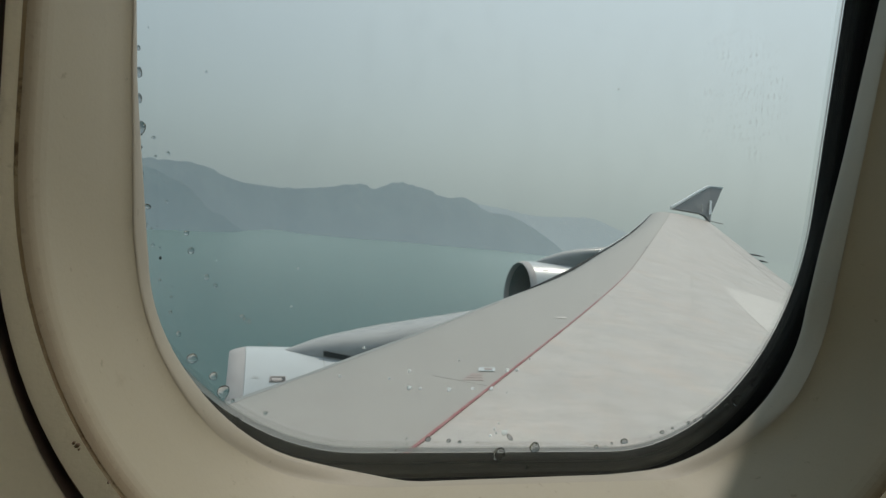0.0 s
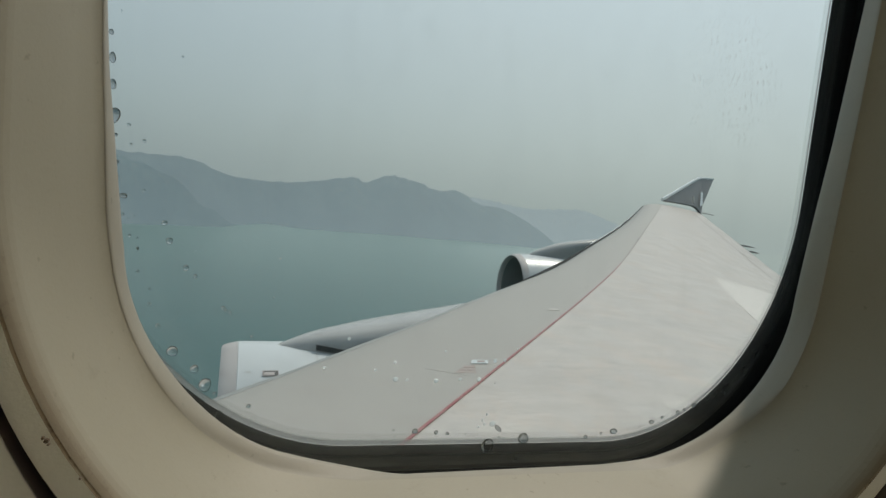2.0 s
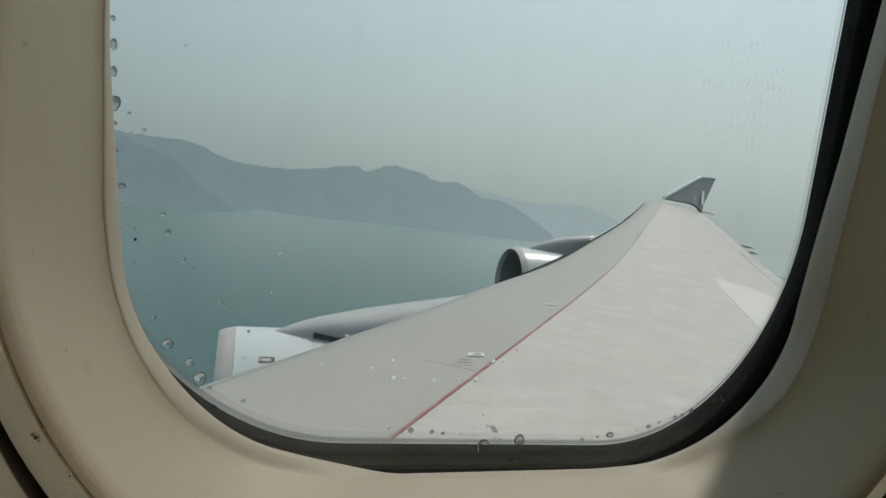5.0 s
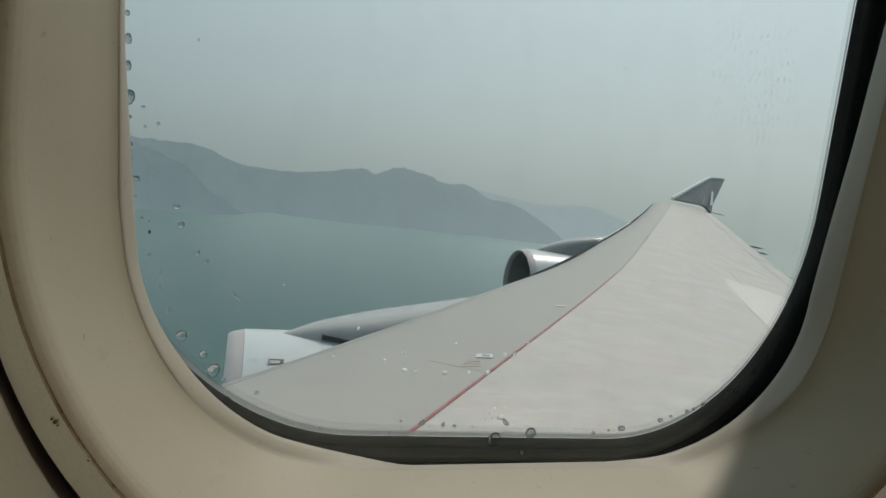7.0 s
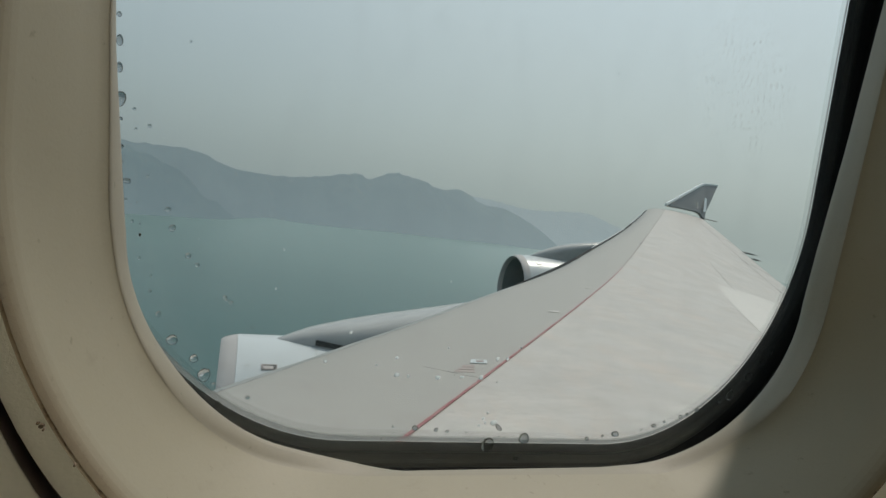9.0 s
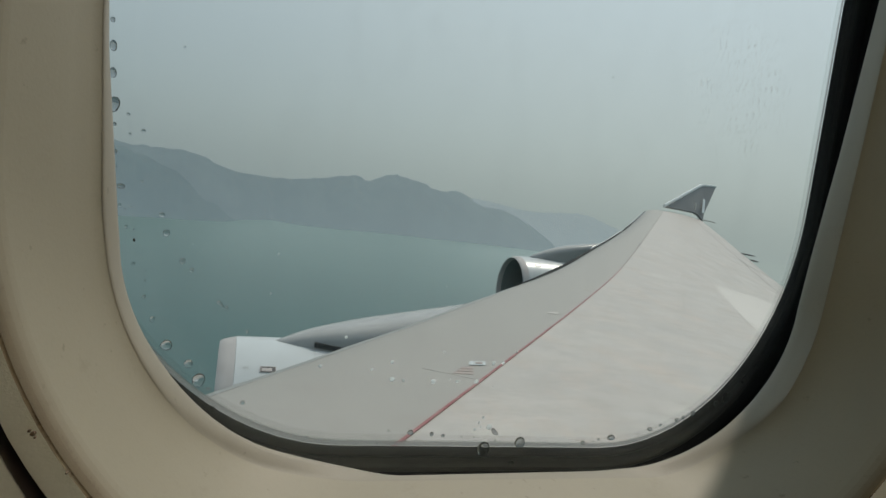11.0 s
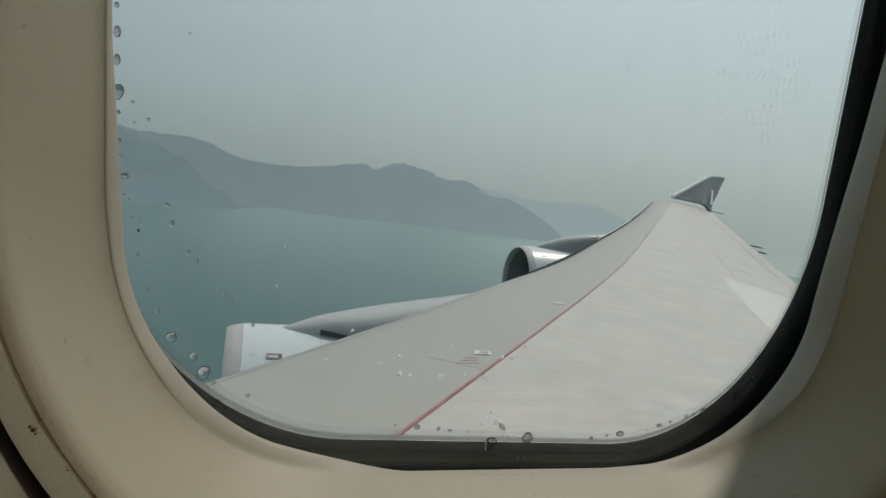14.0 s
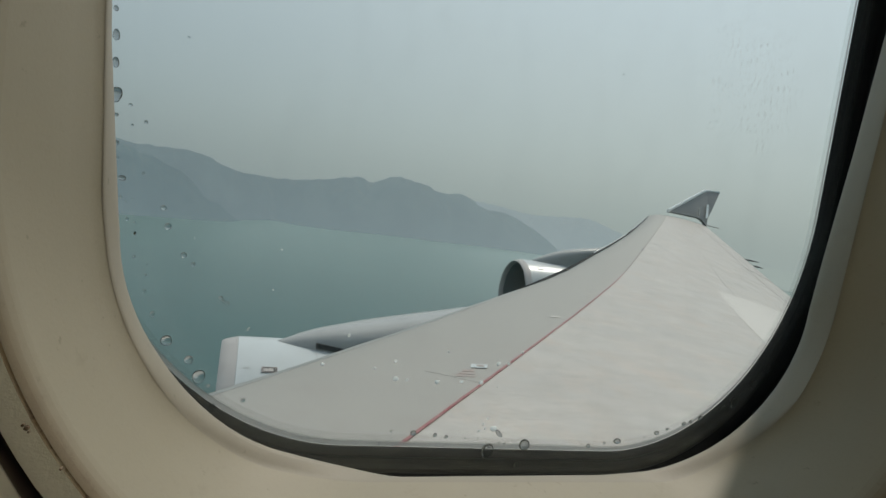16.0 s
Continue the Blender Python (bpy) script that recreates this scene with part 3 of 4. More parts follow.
for x, z, r in ((-0.0264, -0.0530, 0.0006), (-0.0270, -0.0524, 0.0004), (-0.0260, -0.0537, 0.0003), (-0.0203, -0.0609, 0.0003)):
    bm = loft([[(x + r * q * math.cos(2 * math.pi * i / 9) * (1 + 0.3 * math.sin(3 * i)), y, z + r * q * math.sin(2 * math.pi * i / 9)) for i in range(9)] for q, y in ((1.0, 0.1304), (0.7, 0.1294), (0.1, 0.1293))], caps=True)
    part("grime_speck", bm, m_grime, window, "small brown grime speck")

# sidewall panel with the opening, and the closed cabin behind
cx0, cx1, cz0, cz1 = -2.0, 2.2, -1.15, 1.25
PITCH = 0.52


def bay_edge(points, y):
    """The points of a ring pushed out to the rectangle of one window bay."""
    x0, x1 = WX - PITCH / 2, WX + PITCH / 2
    out = []
    for p in points:
        dx, dz = p[0] - WX, p[2] - WZ
        s = min((x1 - WX) / dx if dx > 1e-9 else (x0 - WX) / dx if dx < -1e-9 else 9e9, (cz1 - WZ) / dz if dz > 1e-9 else (cz0 - WZ) / dz if dz < -1e-9 else 9e9)
        out.append((WX + dx * s, y, WZ + dz * s))
    for c in ((x0, cz0), (x0, cz1), (x1, cz0), (x1, cz1)):
        i = min(range(len(out)), key=lambda k: (out[k][0] - c[0]) ** 2 + (out[k][2] - c[1]) ** 2)
        out[i] = (c[0], y, c[1])
    return out


inner = ring(0.1488, 0.2231, (0.1024, 0.1210), 0.1290, 0.0033)
mid = [(WX + (p[0] - WX) * 1.02, 0.1272, WZ + (p[2] - WZ) * 1.02) for p in inner]
side = tagged(finish("wall_side", loft([inner, mid, bay_edge(inner, 0.1265)]), m_side), "grey-beige plastic cabin sidewall panel", "wall", kind="structure")
skin_in = ring(0.1505, 0.2035, 0.101, 0.2060, GX)
fus = tagged(finish("wall_fuselage", loft([ring(0.1505, 0.2035, 0.101, 0.2035, GX), skin_in, bay_edge(skin_in, 0.2060)]), m_white), "white painted fuselage skin round the window", "wall", kind="structure")
# unseen bays added along the cabin, their openings holding area lamps as fill light
for i in (-4, -3, -2, -1, 1, 2, 3, 4):
    copy_thing(side, pose(PITCH * i, 0, 0))
    copy_thing(fus, pose(PITCH * i, 0, 0))
    lamp = new("bay_fill", bpy.data.lights.new("bay_fill", "AREA"))
    lamp.data.shape, lamp.data.size, lamp.data.size_y = "RECTANGLE", 0.27, 0.38
    lamp.data.energy, lamp.data.color = 1.55, (1.0, 0.985, 0.91)
    lamp.matrix_world = look((WX + PITCH * i, 0.16, WZ), (WX + PITCH * i, -3.0, WZ - 1.2))
cx0, cx1 = WX - 4.5 * PITCH, WX + 4.5 * PITCH


def slab(name, lo, hi, label, category):
    return tagged(finish(name, box(bmesh.new(), lo, hi), m_side, smooth=False), label, category, kind="structure")


# unseen shell added behind the camera to keep the cabin dark
slab("wall_opposite", (cx0, -3.3, cz0), (cx1, -3.2, cz1), "plain cabin wall on the other side", "wall")
slab("wall_front", (cx0 - 0.1, -3.3, cz0), (cx0, 0.212, cz1), "plain unseen partition added to close the cabin", "wall")
slab("wall_rear", (cx1, -3.3, cz0), (cx1 + 0.1, 0.212, cz1), "plain unseen partition added to close the cabin", "wall")
slab("floor", (cx0 - 0.1, -3.3, cz0 - 0.1), (cx1 + 0.1, 0.212, cz0), "plain cabin floor", "floor")
slab("ceiling", (cx0 - 0.1, -3.3, cz1), (cx1 + 0.1, 0.212, cz1 + 0.1), "plain cabin ceiling", "ceiling")

# ---- wing ----
LE_K, LE_0, Y_ROOT, Y_TIP = 0.885, -2.5, 0.25, 27.5
chord = knots((0.0, 9.5, 18.0, 27.5), (13.5, 8.9, 6.55, 3.85))
z_le = knots((0.0, 2.9, 3.3, 3.8, 4.3, 4.8, 5.4, 9.2, 12.4, 15.0, 18.2, 22.0, 27.5), (-0.995, -0.997, -1.003, -1.0, -1.002, -0.998, -0.985, -0.92, -0.70, -0.51, -0.23, 0.18, 0.91))
z_spar = knots((0.0, 3.6, 6.3, 9.2, 12.4, 17.6, 22.0, 27.5), (-0.94, -0.94, -0.92, -0.83, -0.56, -0.02, 0.44, 1.07))
z_te = knots((0.0, 9.0, 16.1, 18.9, 22.5, 27.5), (-2.7, -2.2, -1.27, -0.76, -0.08, 0.86))


def x_le(y):
    return LE_K * y + LE_0


def s_spar(y):
    return (1.35 - 0.006 * y) / chord(y)


def top(y, s):
    """Height of the wing's upper skin at span y and chord fraction s."""
    sr = s_spar(y)
    if s <= sr:
        u = s / sr
        return z_le(y) + (z_spar(y) - z_le(y)) * (1 - (1 - u) ** 3.0) - 0.022 * max(0.0, 1 - u / 0.22) ** 2 + 0.008 * (1 - u)
    v = (s - sr) / (1 - sr)
    return z_spar(y) + (z_te(y) - z_spar(y)) * v ** 1.55 + 0.012 * chord(y) * v * (1 - v)


def on_wing(y, s, lift=0.0):
    return Vector((x_le(y) + s * chord(y), y, top(y, s) + lift))


def wing_patch(y0, y1, s0, s1, ny, ns, lift, thick):
    """A curved sheet that follows the upper skin; s0 and s1 are functions of the span."""
    rows = []
    for i in range(ny + 1):
        y = y0 + (y1 - y0) * i / ny
        up = [on_wing(y, s0(y) + (s1(y) - s0(y)) * j / ns, lift) for j in range(ns + 1)]
        dn = [p - Vector((0, 0, thick)) for p in reversed(up)]
        rows.append(up + dn)
    return loft(rows, caps=True)


wing = tagged(empty("wing", (x_le(3), 3, -1.3)), "pale grey swept airliner wing with red walkway line", "wing")


def wing_part(name, bm, mat, label="", parent=None, smooth=True):
    ob = part(name, bm, mat, parent or wing, label, smooth)
    if parent is None:
        ob.matrix_parent_inverse = Matrix.Translation(wing.location).inverted()
    return ob


spans = [Y_ROOT + (Y_TIP - Y_ROOT) * i / 60 for i in range(61)]
# nose section, wrapped round the leading edge
rows = []
for y in spans:
    sr = s_spar(y)
    up = [on_wing(y, sr * (j / 12) ** 1.7) for j in range(12, -1, -1)]
    th = 0.055 * chord(y)
    dn = [Vector((x_le(y) + sr * chord(y) * (j / 8) ** 1.7, y, z_le(y) - th * (j / 8) ** 0.6)) for j in range(1, 9)]
    tip = up[-1]
    bend = [tip + Vector((-0.05 * math.sin(a), 0, -0.05 * (1 - math.cos(a)))) for a in (0.5, 0.9, 1.3)]
    rows.append(up + bend + dn)
wing_part("leading_edge", loft(rows, caps=True), m_lead, "smooth grey leading edge skin")
wing_part("nose_strip", wing_patch(0.4, 27.0, lambda y: 0.0, lambda y: 0.085 / chord(y), 80, 6, 0.0015, 0.004), m_strip, "greyer strip for the shading of the rounded leading edge")
# box and aft skin
rows = []
for y in spans:
    sr = s_spar(y)
    up = [on_wing(y, sr + (1 - sr) * j / 16) for j in range(17)]
    th = 0.055 * chord(y)
    dn = [Vector((p.x, p.y, p.z - (0.03 + (z_spar(y) - z_le(y) + th) * (1 - j / 16) ** 0.8))) for j, p in zip(range(16, -1, -1), reversed(up))]
    rows.append(up + dn)
wing_part("wing_skin", loft(rows, caps=True), m_wing, "pale grey upper skin with streaks and stains")
# red walkway line along the front spar, turning into a plain joint further out
def band(y0, y1, s_mid, width, mat, name, label="", lift=0.005, n=40):
    wing_part(name, wing_patch(y0, y1, lambda y: s_mid(y) - width / 2 / chord(y), lambda y: s_mid(y) + width / 2 / chord(y), n, 2, lift, 0.004), mat, label)


band(0.6, 9.5, s_spar, 0.020, m_red, "walkway_line", "red painted walkway line", 0.006, 60)
band(9.5, 26.8, lambda y: s_spar(y), 0.024, m_joint, "spar_joint", "brownish skin joint along the front spar", 0.0045, 80)
band(0.4, 7.4, lambda y: 0.1905 - 0.0056 * y, 0.003, m_seam, "skin_joint", "", 0.0008)
band(9.5, 25.4, lambda y: 0.47, 0.005, m_seam, "skin_joint", "", 0.0045)
band(6.2, 17.0, lambda y: 0.270 + 0.0133 * (y - 6.36), 0.012, m_seam, "skin_joint", "", 0.0008)
band(9.4, 20.0, lambda y: 0.222 + 0.0069 * (y - 9.12), 0.012, m_seam, "skin_joint", "", 0.0008)
band(10.5, 26.0, lambda y: 0.806, 0.035, m_joint, "flap_joint", "dark gap in front of the flaps")


def cross(y0, s0, y1, s1, width, mat, name, label="", lift=0.005):
    """A narrow strip over the skin between two places."""
    rows = []
    for i in range(15):
        u = i / 14
        y, q = y0 + (y1 - y0) * u, s0 + (s1 - s0) * u
        a, b = on_wing(y - width / 2, q, lift), on_wing(y + width / 2, q, lift)
        a.x, b.x = (a.x + b.x) / 2, (a.x + b.x) / 2
        rows.append([a, b, b - Vector((0, 0, 0.004)), a - Vector((0, 0, 0.004))])
    wing_part(name, loft(rows, caps=True), mat, label)


cross(3.14, 0.074, 2.96, 0.108, 0.0020, m_faint, "nose_joint", "", 0.0012)
for y_c in (11.5, 16.8, 21.9):
    cross(y_c, 0.81, y_c - 0.25, 0.99, 0.03, m_joint, "flap_end")


def decal(y0, y1, s0, s1, skew, mat, name, label, lift=0.006, parent=None):
    """A painted patch on the skin; skew shifts its far end along the chord."""
    return wing_part(name, wing_patch(y0, y1, lambda y: s0 + skew * (y - y0), lambda y: s1 + skew * (y - y0), 4, 4, lift, 0.003), mat, label, parent)


placard = decal(3.225, 3.300, 0.0948, 0.1040, -0.03, m_white, "placard", "white warning placard")
decal(3.248, 3.278, 0.0972, 0.1015, -0.03, m_faded, "placard_bar", "red bar on the placard", 0.0085, placard)
for i in range(3):
    decal(3.052 + 0.050 * i, 3.092 + 0.050 * i, 0.0930, 0.1034 - 0.002 * i, -0.03, m_faded, "stencil_bar", "faded red stencil line", 0.002)
for y_c in (5.06, 6.78, 9.35, 12.4):
    q = s_spar(y_c) - 0.17 / chord(y_c)
    decal(y_c - 0.03, y_c + 0.04, q - 0.005, q + 0.006, -0.01, m_pale, "stencil", "small white stencil patch")
wing_part("fuel_cap", wing_patch(13.2, 13.45, lambda y: 0.158, lambda y: 0.168, 3, 3, 0.01, 0.008), m_dark, "dark round filler cap")
wing_part("pale_panel", wing_patch(2.2, 9.8, lambda y: 0.3247 + 0.00907 * y, lambda y: 0.72, 14, 8, 0.002, 0.004), m_pale, "paler panel on the upper skin")

# lowered leading edge flaps: black strips for their shade, and a thin curved plate in front of the nose
def nose_flap(y0, y1, fore, rise, name, mat, label, fade):
    rows = []
    for i in range(31):
        u = i / 30
        y = y0 + (y1 - y0) * u
        w = min(1.0, u * 6) * (1 - fade * u)
        base = Vector((x_le(y), y, z_le(y)))
        rows.append([base + Vector((a * fore * w, 0, b * w)) for a, b in ((0.5, 0.0), (-0.3, rise * 0.8), (-1.0, rise), (-1.15, rise - 0.05), (-0.9, rise - 0.10), (0.4, -0.12))])
    wing_part(name, loft(rows, caps=True), mat, label)


nose_flap(6.9, 18.0, 0.055, 0.014, "slot_shade", m_black, "black strip for the shade under the lowered leading edge flap", 0.0)
nose_flap(17.6, 27.2, 0.08, 0.022, "slot_shade", m_black, "black strip for the shade along the lowered leading edge flap", 0.5)
nose_flap(12.0, 18.6, 0.16, -0.02, "flap_edge", m_pylon, "pale front edge of the leading edge flap", 0.0)
nose_flap(19.5, 26.8, 0.15, 0.015, "flap_edge", m_pylon, "pale front edge of the leading edge flap", 0.5)
# trailing edge: flap track fairing and static wick
for y_f, long in ((19.6, 0.75), (18.6, 0.5)):
    bm = loft([[on_wing(y_f, 0.99) + Vector((q * long, 0.07 * w * math.cos(t) + 0.05 * q, 0.07 - 0.05 * q + 0.035 * w * math.sin(t))) for t in [2 * math.pi * j / 10 for j in range(10)]] for q, w in ((-0.25, 0.2), (0.0, 0.9), (0.35, 1.0), (0.7, 0.6), (1.0, 0.1))], caps=True)
    wing_part("flap_fairing", bm, m_dark, "dark tapered flap track fairing")
wick = loft([[on_wing(26.9, 0.99) + Vector((0.9 * i / 3, 0.02 * math.cos(t), 0.10 - 0.02 * i + 0.02 * math.sin(t))) for t in [2 * math.pi * j / 8 for j in range(8)]] for i in range(4)], caps=True)
wing_part("static_wick", wick, m_joint, "thin static wick")


# ---- engines ----
def nacelle(cx, cy, cz, r, pyl, wide, louvred=False, flap=None):
    """One engine: inlet lip at x = cx, axis along x."""
    eng = tagged(empty("engine", (cx, cy, cz)), "white jet engine nacelle with bare inlet lip under the wing", "engine", "engines under the wing")

    def shell(stations, n=64):
        return loft([[(x, rr * math.sin(2 * math.pi * i / n), rr * math.cos(2 * math.pi * i / n)) for i in range(n)] for x, rr in stations])

    part("inlet_lip", shell([(0.16, r * 0.885), (0.12, r * 0.888), (0.06, r * 0.897), (0.02, r * 0.91), (0.0, r * 0.93), (0.04, r * 0.953), (0.12, r * 0.973), (0.21, r * 0.988)]), m_lip, eng, "bare metal inlet lip")
    cowl = part("cowl", shell([(0.21, r * 0.986), (0.215, r * 0.991), (0.9, r * 1.0), (1.6, r * 1.0), (2.4, r * 0.975), (3.2, r * 0.91), (3.9, r * 0.82), (3.9, r * 0.78), (2.4, r * 0.8)]), m_white, eng, "white painted cowl")
    part("inlet_duct", shell([(0.15, r * 0.886), (0.4, r * 0.87), (1.5, r * 0.87), (2.0, r * 0.87)]), m_liner, eng, "dark inlet duct")
    part("core", shell([(2.0, r * 0.868), (2.05, 0.3), (2.4, r * 0.55), (4.0, r * 0.5), (5.2, r * 0.36), (5.25, 0.02)]), m_black, eng)
    part("spinner", shell([(0.95, 0.01), (1.05, 0.10), (1.25, 0.22), (1.45, 0.30), (1.5, 0.30)], 32), m_dark, eng, "grey fan spinner")
    for i in range(26):
        a = 2 * math.pi * i / 26
        rows = []
        for q in (0.0, 0.5, 1.0):
            rad, tw = 0.28 + (r * 0.86 - 0.28) * q, radians(25 + 35 * q)
            mid_p = Vector((1.6, rad * math.sin(a), rad * math.cos(a)))
            tang = Vector((0, math.cos(a), -math.sin(a)))
            d = Vector((math.cos(tw), 0, 0)) * 0.17 + tang * math.sin(tw) * 0.17
            nrm = Vector((math.sin(tw), 0, 0)) * 0.01 - tang * math.cos(tw) * 0.01
            rows.append([mid_p - d, mid_p + nrm, mid_p + d, mid_p - nrm])
        part("fan_blade", loft(rows, caps=True), m_fan, eng)
    # pylon: a long fairing that grows from the cowl's crown back into the wing
    crest = knots(*pyl)
    x0, x1 = pyl[0][0], pyl[0][-1]
    rows = []
    for i in range(33):
        u = (i / 32) ** 1.3
        x = x0 + (x1 - x0) * u
        zt = crest(x)
        hw = wide * min(1.0, ((x - x0) / 1.3) ** 0.6 + 0.01)
        half = ((0.80, 1.3), (0.93, 0.8), (1.0, 0.50), (1.0, 0.30), (0.96, 0.17), (0.86, 0.080), (0.66, 0.032), (0.34, 0.008))
        sec = [(hw * a, zt - b) for a, b in half] + [(0.0, zt)] + [(-hw * a, zt - b) for a, b in reversed(half)]
        rows.append([(x - cx, a, b - cz) for a, b in sec])
    part("pylon", loft(rows, caps=True), m_pylon, eng, "grey engine pylon fairing")

    def on_cowl(x, deg, lift=0.0):
        t = radians(-deg)
        return Vector((x, (r + lift) * math.sin(t), (r + lift) * math.cos(t)))

    def cowl_patch(x_a, x_b, d0, d1, mat, name, label, lift=0.006):
        n = 6
        top_rows = []
        for i in range(n + 1):
            d = d0 + (d1 - d0) * i / n
            top_rows.append([on_cowl(x_a, d, lift), on_cowl(x_b, d, lift), on_cowl(x_b, d, lift - 0.02), on_cowl(x_a, d, lift - 0.02)])
        part(name, loft(top_rows, caps=True), mat, cowl, label, smooth=False)

    cowl_patch(0.52, 0.72, 30.8, 34.8, m_faded2, "vent_frame", "dull pinkish metal vent frame")
    cowl_patch(0.54, 0.712, 31.3, 34.3, m_dark, "vent", "dark rectangular cowl vent", 0.008)
    cowl_patch(0.545, 0.67, 32.2, 34.2, flap or m_lip, "vent_flap", "pale metal vent flap", 0.010)
    cowl_patch(0.30, 0.385, 31.8, 32.3, m_stencil, "stencil_bar", "faded grey stencil bar", -0.0078)
    cowl_patch(0.32, 0.375, 30.9, 31.3, m_stencil, "stencil_bar", "faded grey stencil bar", -0.0076)
    cowl_patch(1.228, 1.238, 8.0, 60.0, m_stencil, "cowl_joint", "cowl joint line", 0.004)
    # dark louvre low on the pylon's flank
    xa, xb = pyl[0][0] + 0.57, pyl[0][0] + 0.95
    lou = bmesh.new()
    vs = []
    for dy in (0.0, 0.10):
        for x, y, z in ((xa, -0.295, -0.19), (xa, -0.295, -0.115), (xb, -0.395, -0.155), (xb, -0.395, -0.22)):
            vs.append(lou.verts.new((x - cx, y + dy, crest(xa) + z - cz)))
    for f in ((0, 1, 2, 3), (7, 6, 5, 4), (0, 4, 5, 1), (1, 5, 6, 2), (2, 6, 7, 3), (3, 7, 4, 0)):
        lou.faces.new([vs[i] for i in f])
    if louvred:
        part("louvre", lou, m_louvre, eng, "dark louvre below the pylon", smooth=False)
    return eng


near_engine = nacelle(0.22, 8.60, -3.52, 1.30, ((0.88, 1.39, 1.84, 2.67, 3.27, 3.65, 5.6), (-2.25, -2.05, -1.94, -1.76, -1.64, -1.56, -1.20)), 0.46, True)
near_engine.rotation_euler.z = radians(-1.8)
# vent flap here is coloured white for a patch lit by the sun
far_engine = nacelle(9.42, 18.2, -2.68, 1.20, ((9.9, 10.29, 11.06, 12.27, 14.7), (-1.52, -1.32, -1.03, -0.79, -0.45)), 0.30, flap=m_gloss)
far_engine.rotation_euler.z = radians(-3.2)

# ---- winglet ----
winglet = tagged(empty("winglet", (22.8, 27.2, 1.3)), "dark grey upswept winglet with white leading edge", "winglet")


def slat(points, thick, inward):
    """A thin plate with the outline points, thickened along inward."""
    bm = bmesh.new()
    a = [bm.verts.new(Vector(p)) for p in points]
    b = [bm.verts.new(Vector(p) + Vector(inward) * thick) for p in points]
    bm.faces.new(a)
    bm.faces.new(list(reversed(b)))
    for i in range(len(a)):
        j = (i + 1) % len(a)
        bm.faces.new((a[i], b[i], b[j], a[j]))
    return bm


wl = [(0.0, 0.0, 0.0), (1.6, 0.45, 0.81), (3.05, 0.95, 1.45), (3.35, 1.0, 1.53), (4.25, 1.0, 1.56), (3.5, 0.55, 0.55), (3.05, 0.30, -0.05), (2.90, 0.13, -0.47), (2.55, 0.20, -0.17), (2.2, 0.18, -0.07), (1.1, 0.09, -0.03)]
blade = part("blade", slat(wl, 0.16, (0, 0.93, -0.36)), m_winglet, winglet, smooth=False)
# rounded rail coloured white for the sunlight that the edge catches
rail = [(-0.05, -0.02, 0.0), (0.8, 0.22, 0.41), (1.6, 0.44, 0.81), (2.4, 0.68, 1.20), (3.05, 0.93, 1.47), (3.35, 0.99, 1.55), (3.8, 1.0, 1.575), (4.27, 1.0, 1.58)]
rows = []
for i, p in enumerate(rail):
    r = 0.105 if i < 5 else 0.055
    rows.append([Vector(p) + Vector((0, 0.02, 0.02)) + Vector((-0.25 * math.cos(a), 0.6 * math.cos(a), math.sin(a))) * r for a in [2 * math.pi * k / 10 for k in range(10)]])
part("edge_strip", loft(rows, caps=True), m_gloss, blade, "white rounded strip for the sunlit leading edge")


def on_blade(x, z, lift):
    return (x, 0.10 * x + 0.368 * z - lift, z)


mark = [on_blade(x, z, 0.07) for x, z in ((2.76, -0.08), (2.96, -0.02), (3.14, 0.72), (3.0, 0.76))]
part("emblem", slat(mark, 0.03, (0, -0.93, 0.36)), m_gloss, blade, "pale curved emblem stroke", smooth=False)

fin = [(2.05, 0.02, 0.02), (2.16, 0.02, 0.02), (2.20, 0.12, 0.42), (2.12, 0.12, 0.42)]
part("root_plate", slat(fin, 0.05, (0, -0.93, 0.36)), m_pale, winglet, "small pale plate at the root", smooth=False)

# ---- sea and hills ----
SEA_Z = -180.0
bm = bmesh.new()
N = 48
rings_ = [0.0, 120, 300, 700, 1500, 3000, 6000, 12000]
vs = [[bm.verts.new((rr * math.sin(2 * math.pi * i / N), rr * math.cos(2 * math.pi * i / N), SEA_Z)) for i in range(N)] for rr in rings_[1:]]
bm.faces.new(vs[0])
for a, b in zip(vs, vs[1:]):
    for i in range(N):
        j = (i + 1) % N
        bm.faces.new((a[i], a[j], b[j], b[i]))
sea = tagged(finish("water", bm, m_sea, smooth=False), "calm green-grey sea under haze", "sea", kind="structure")


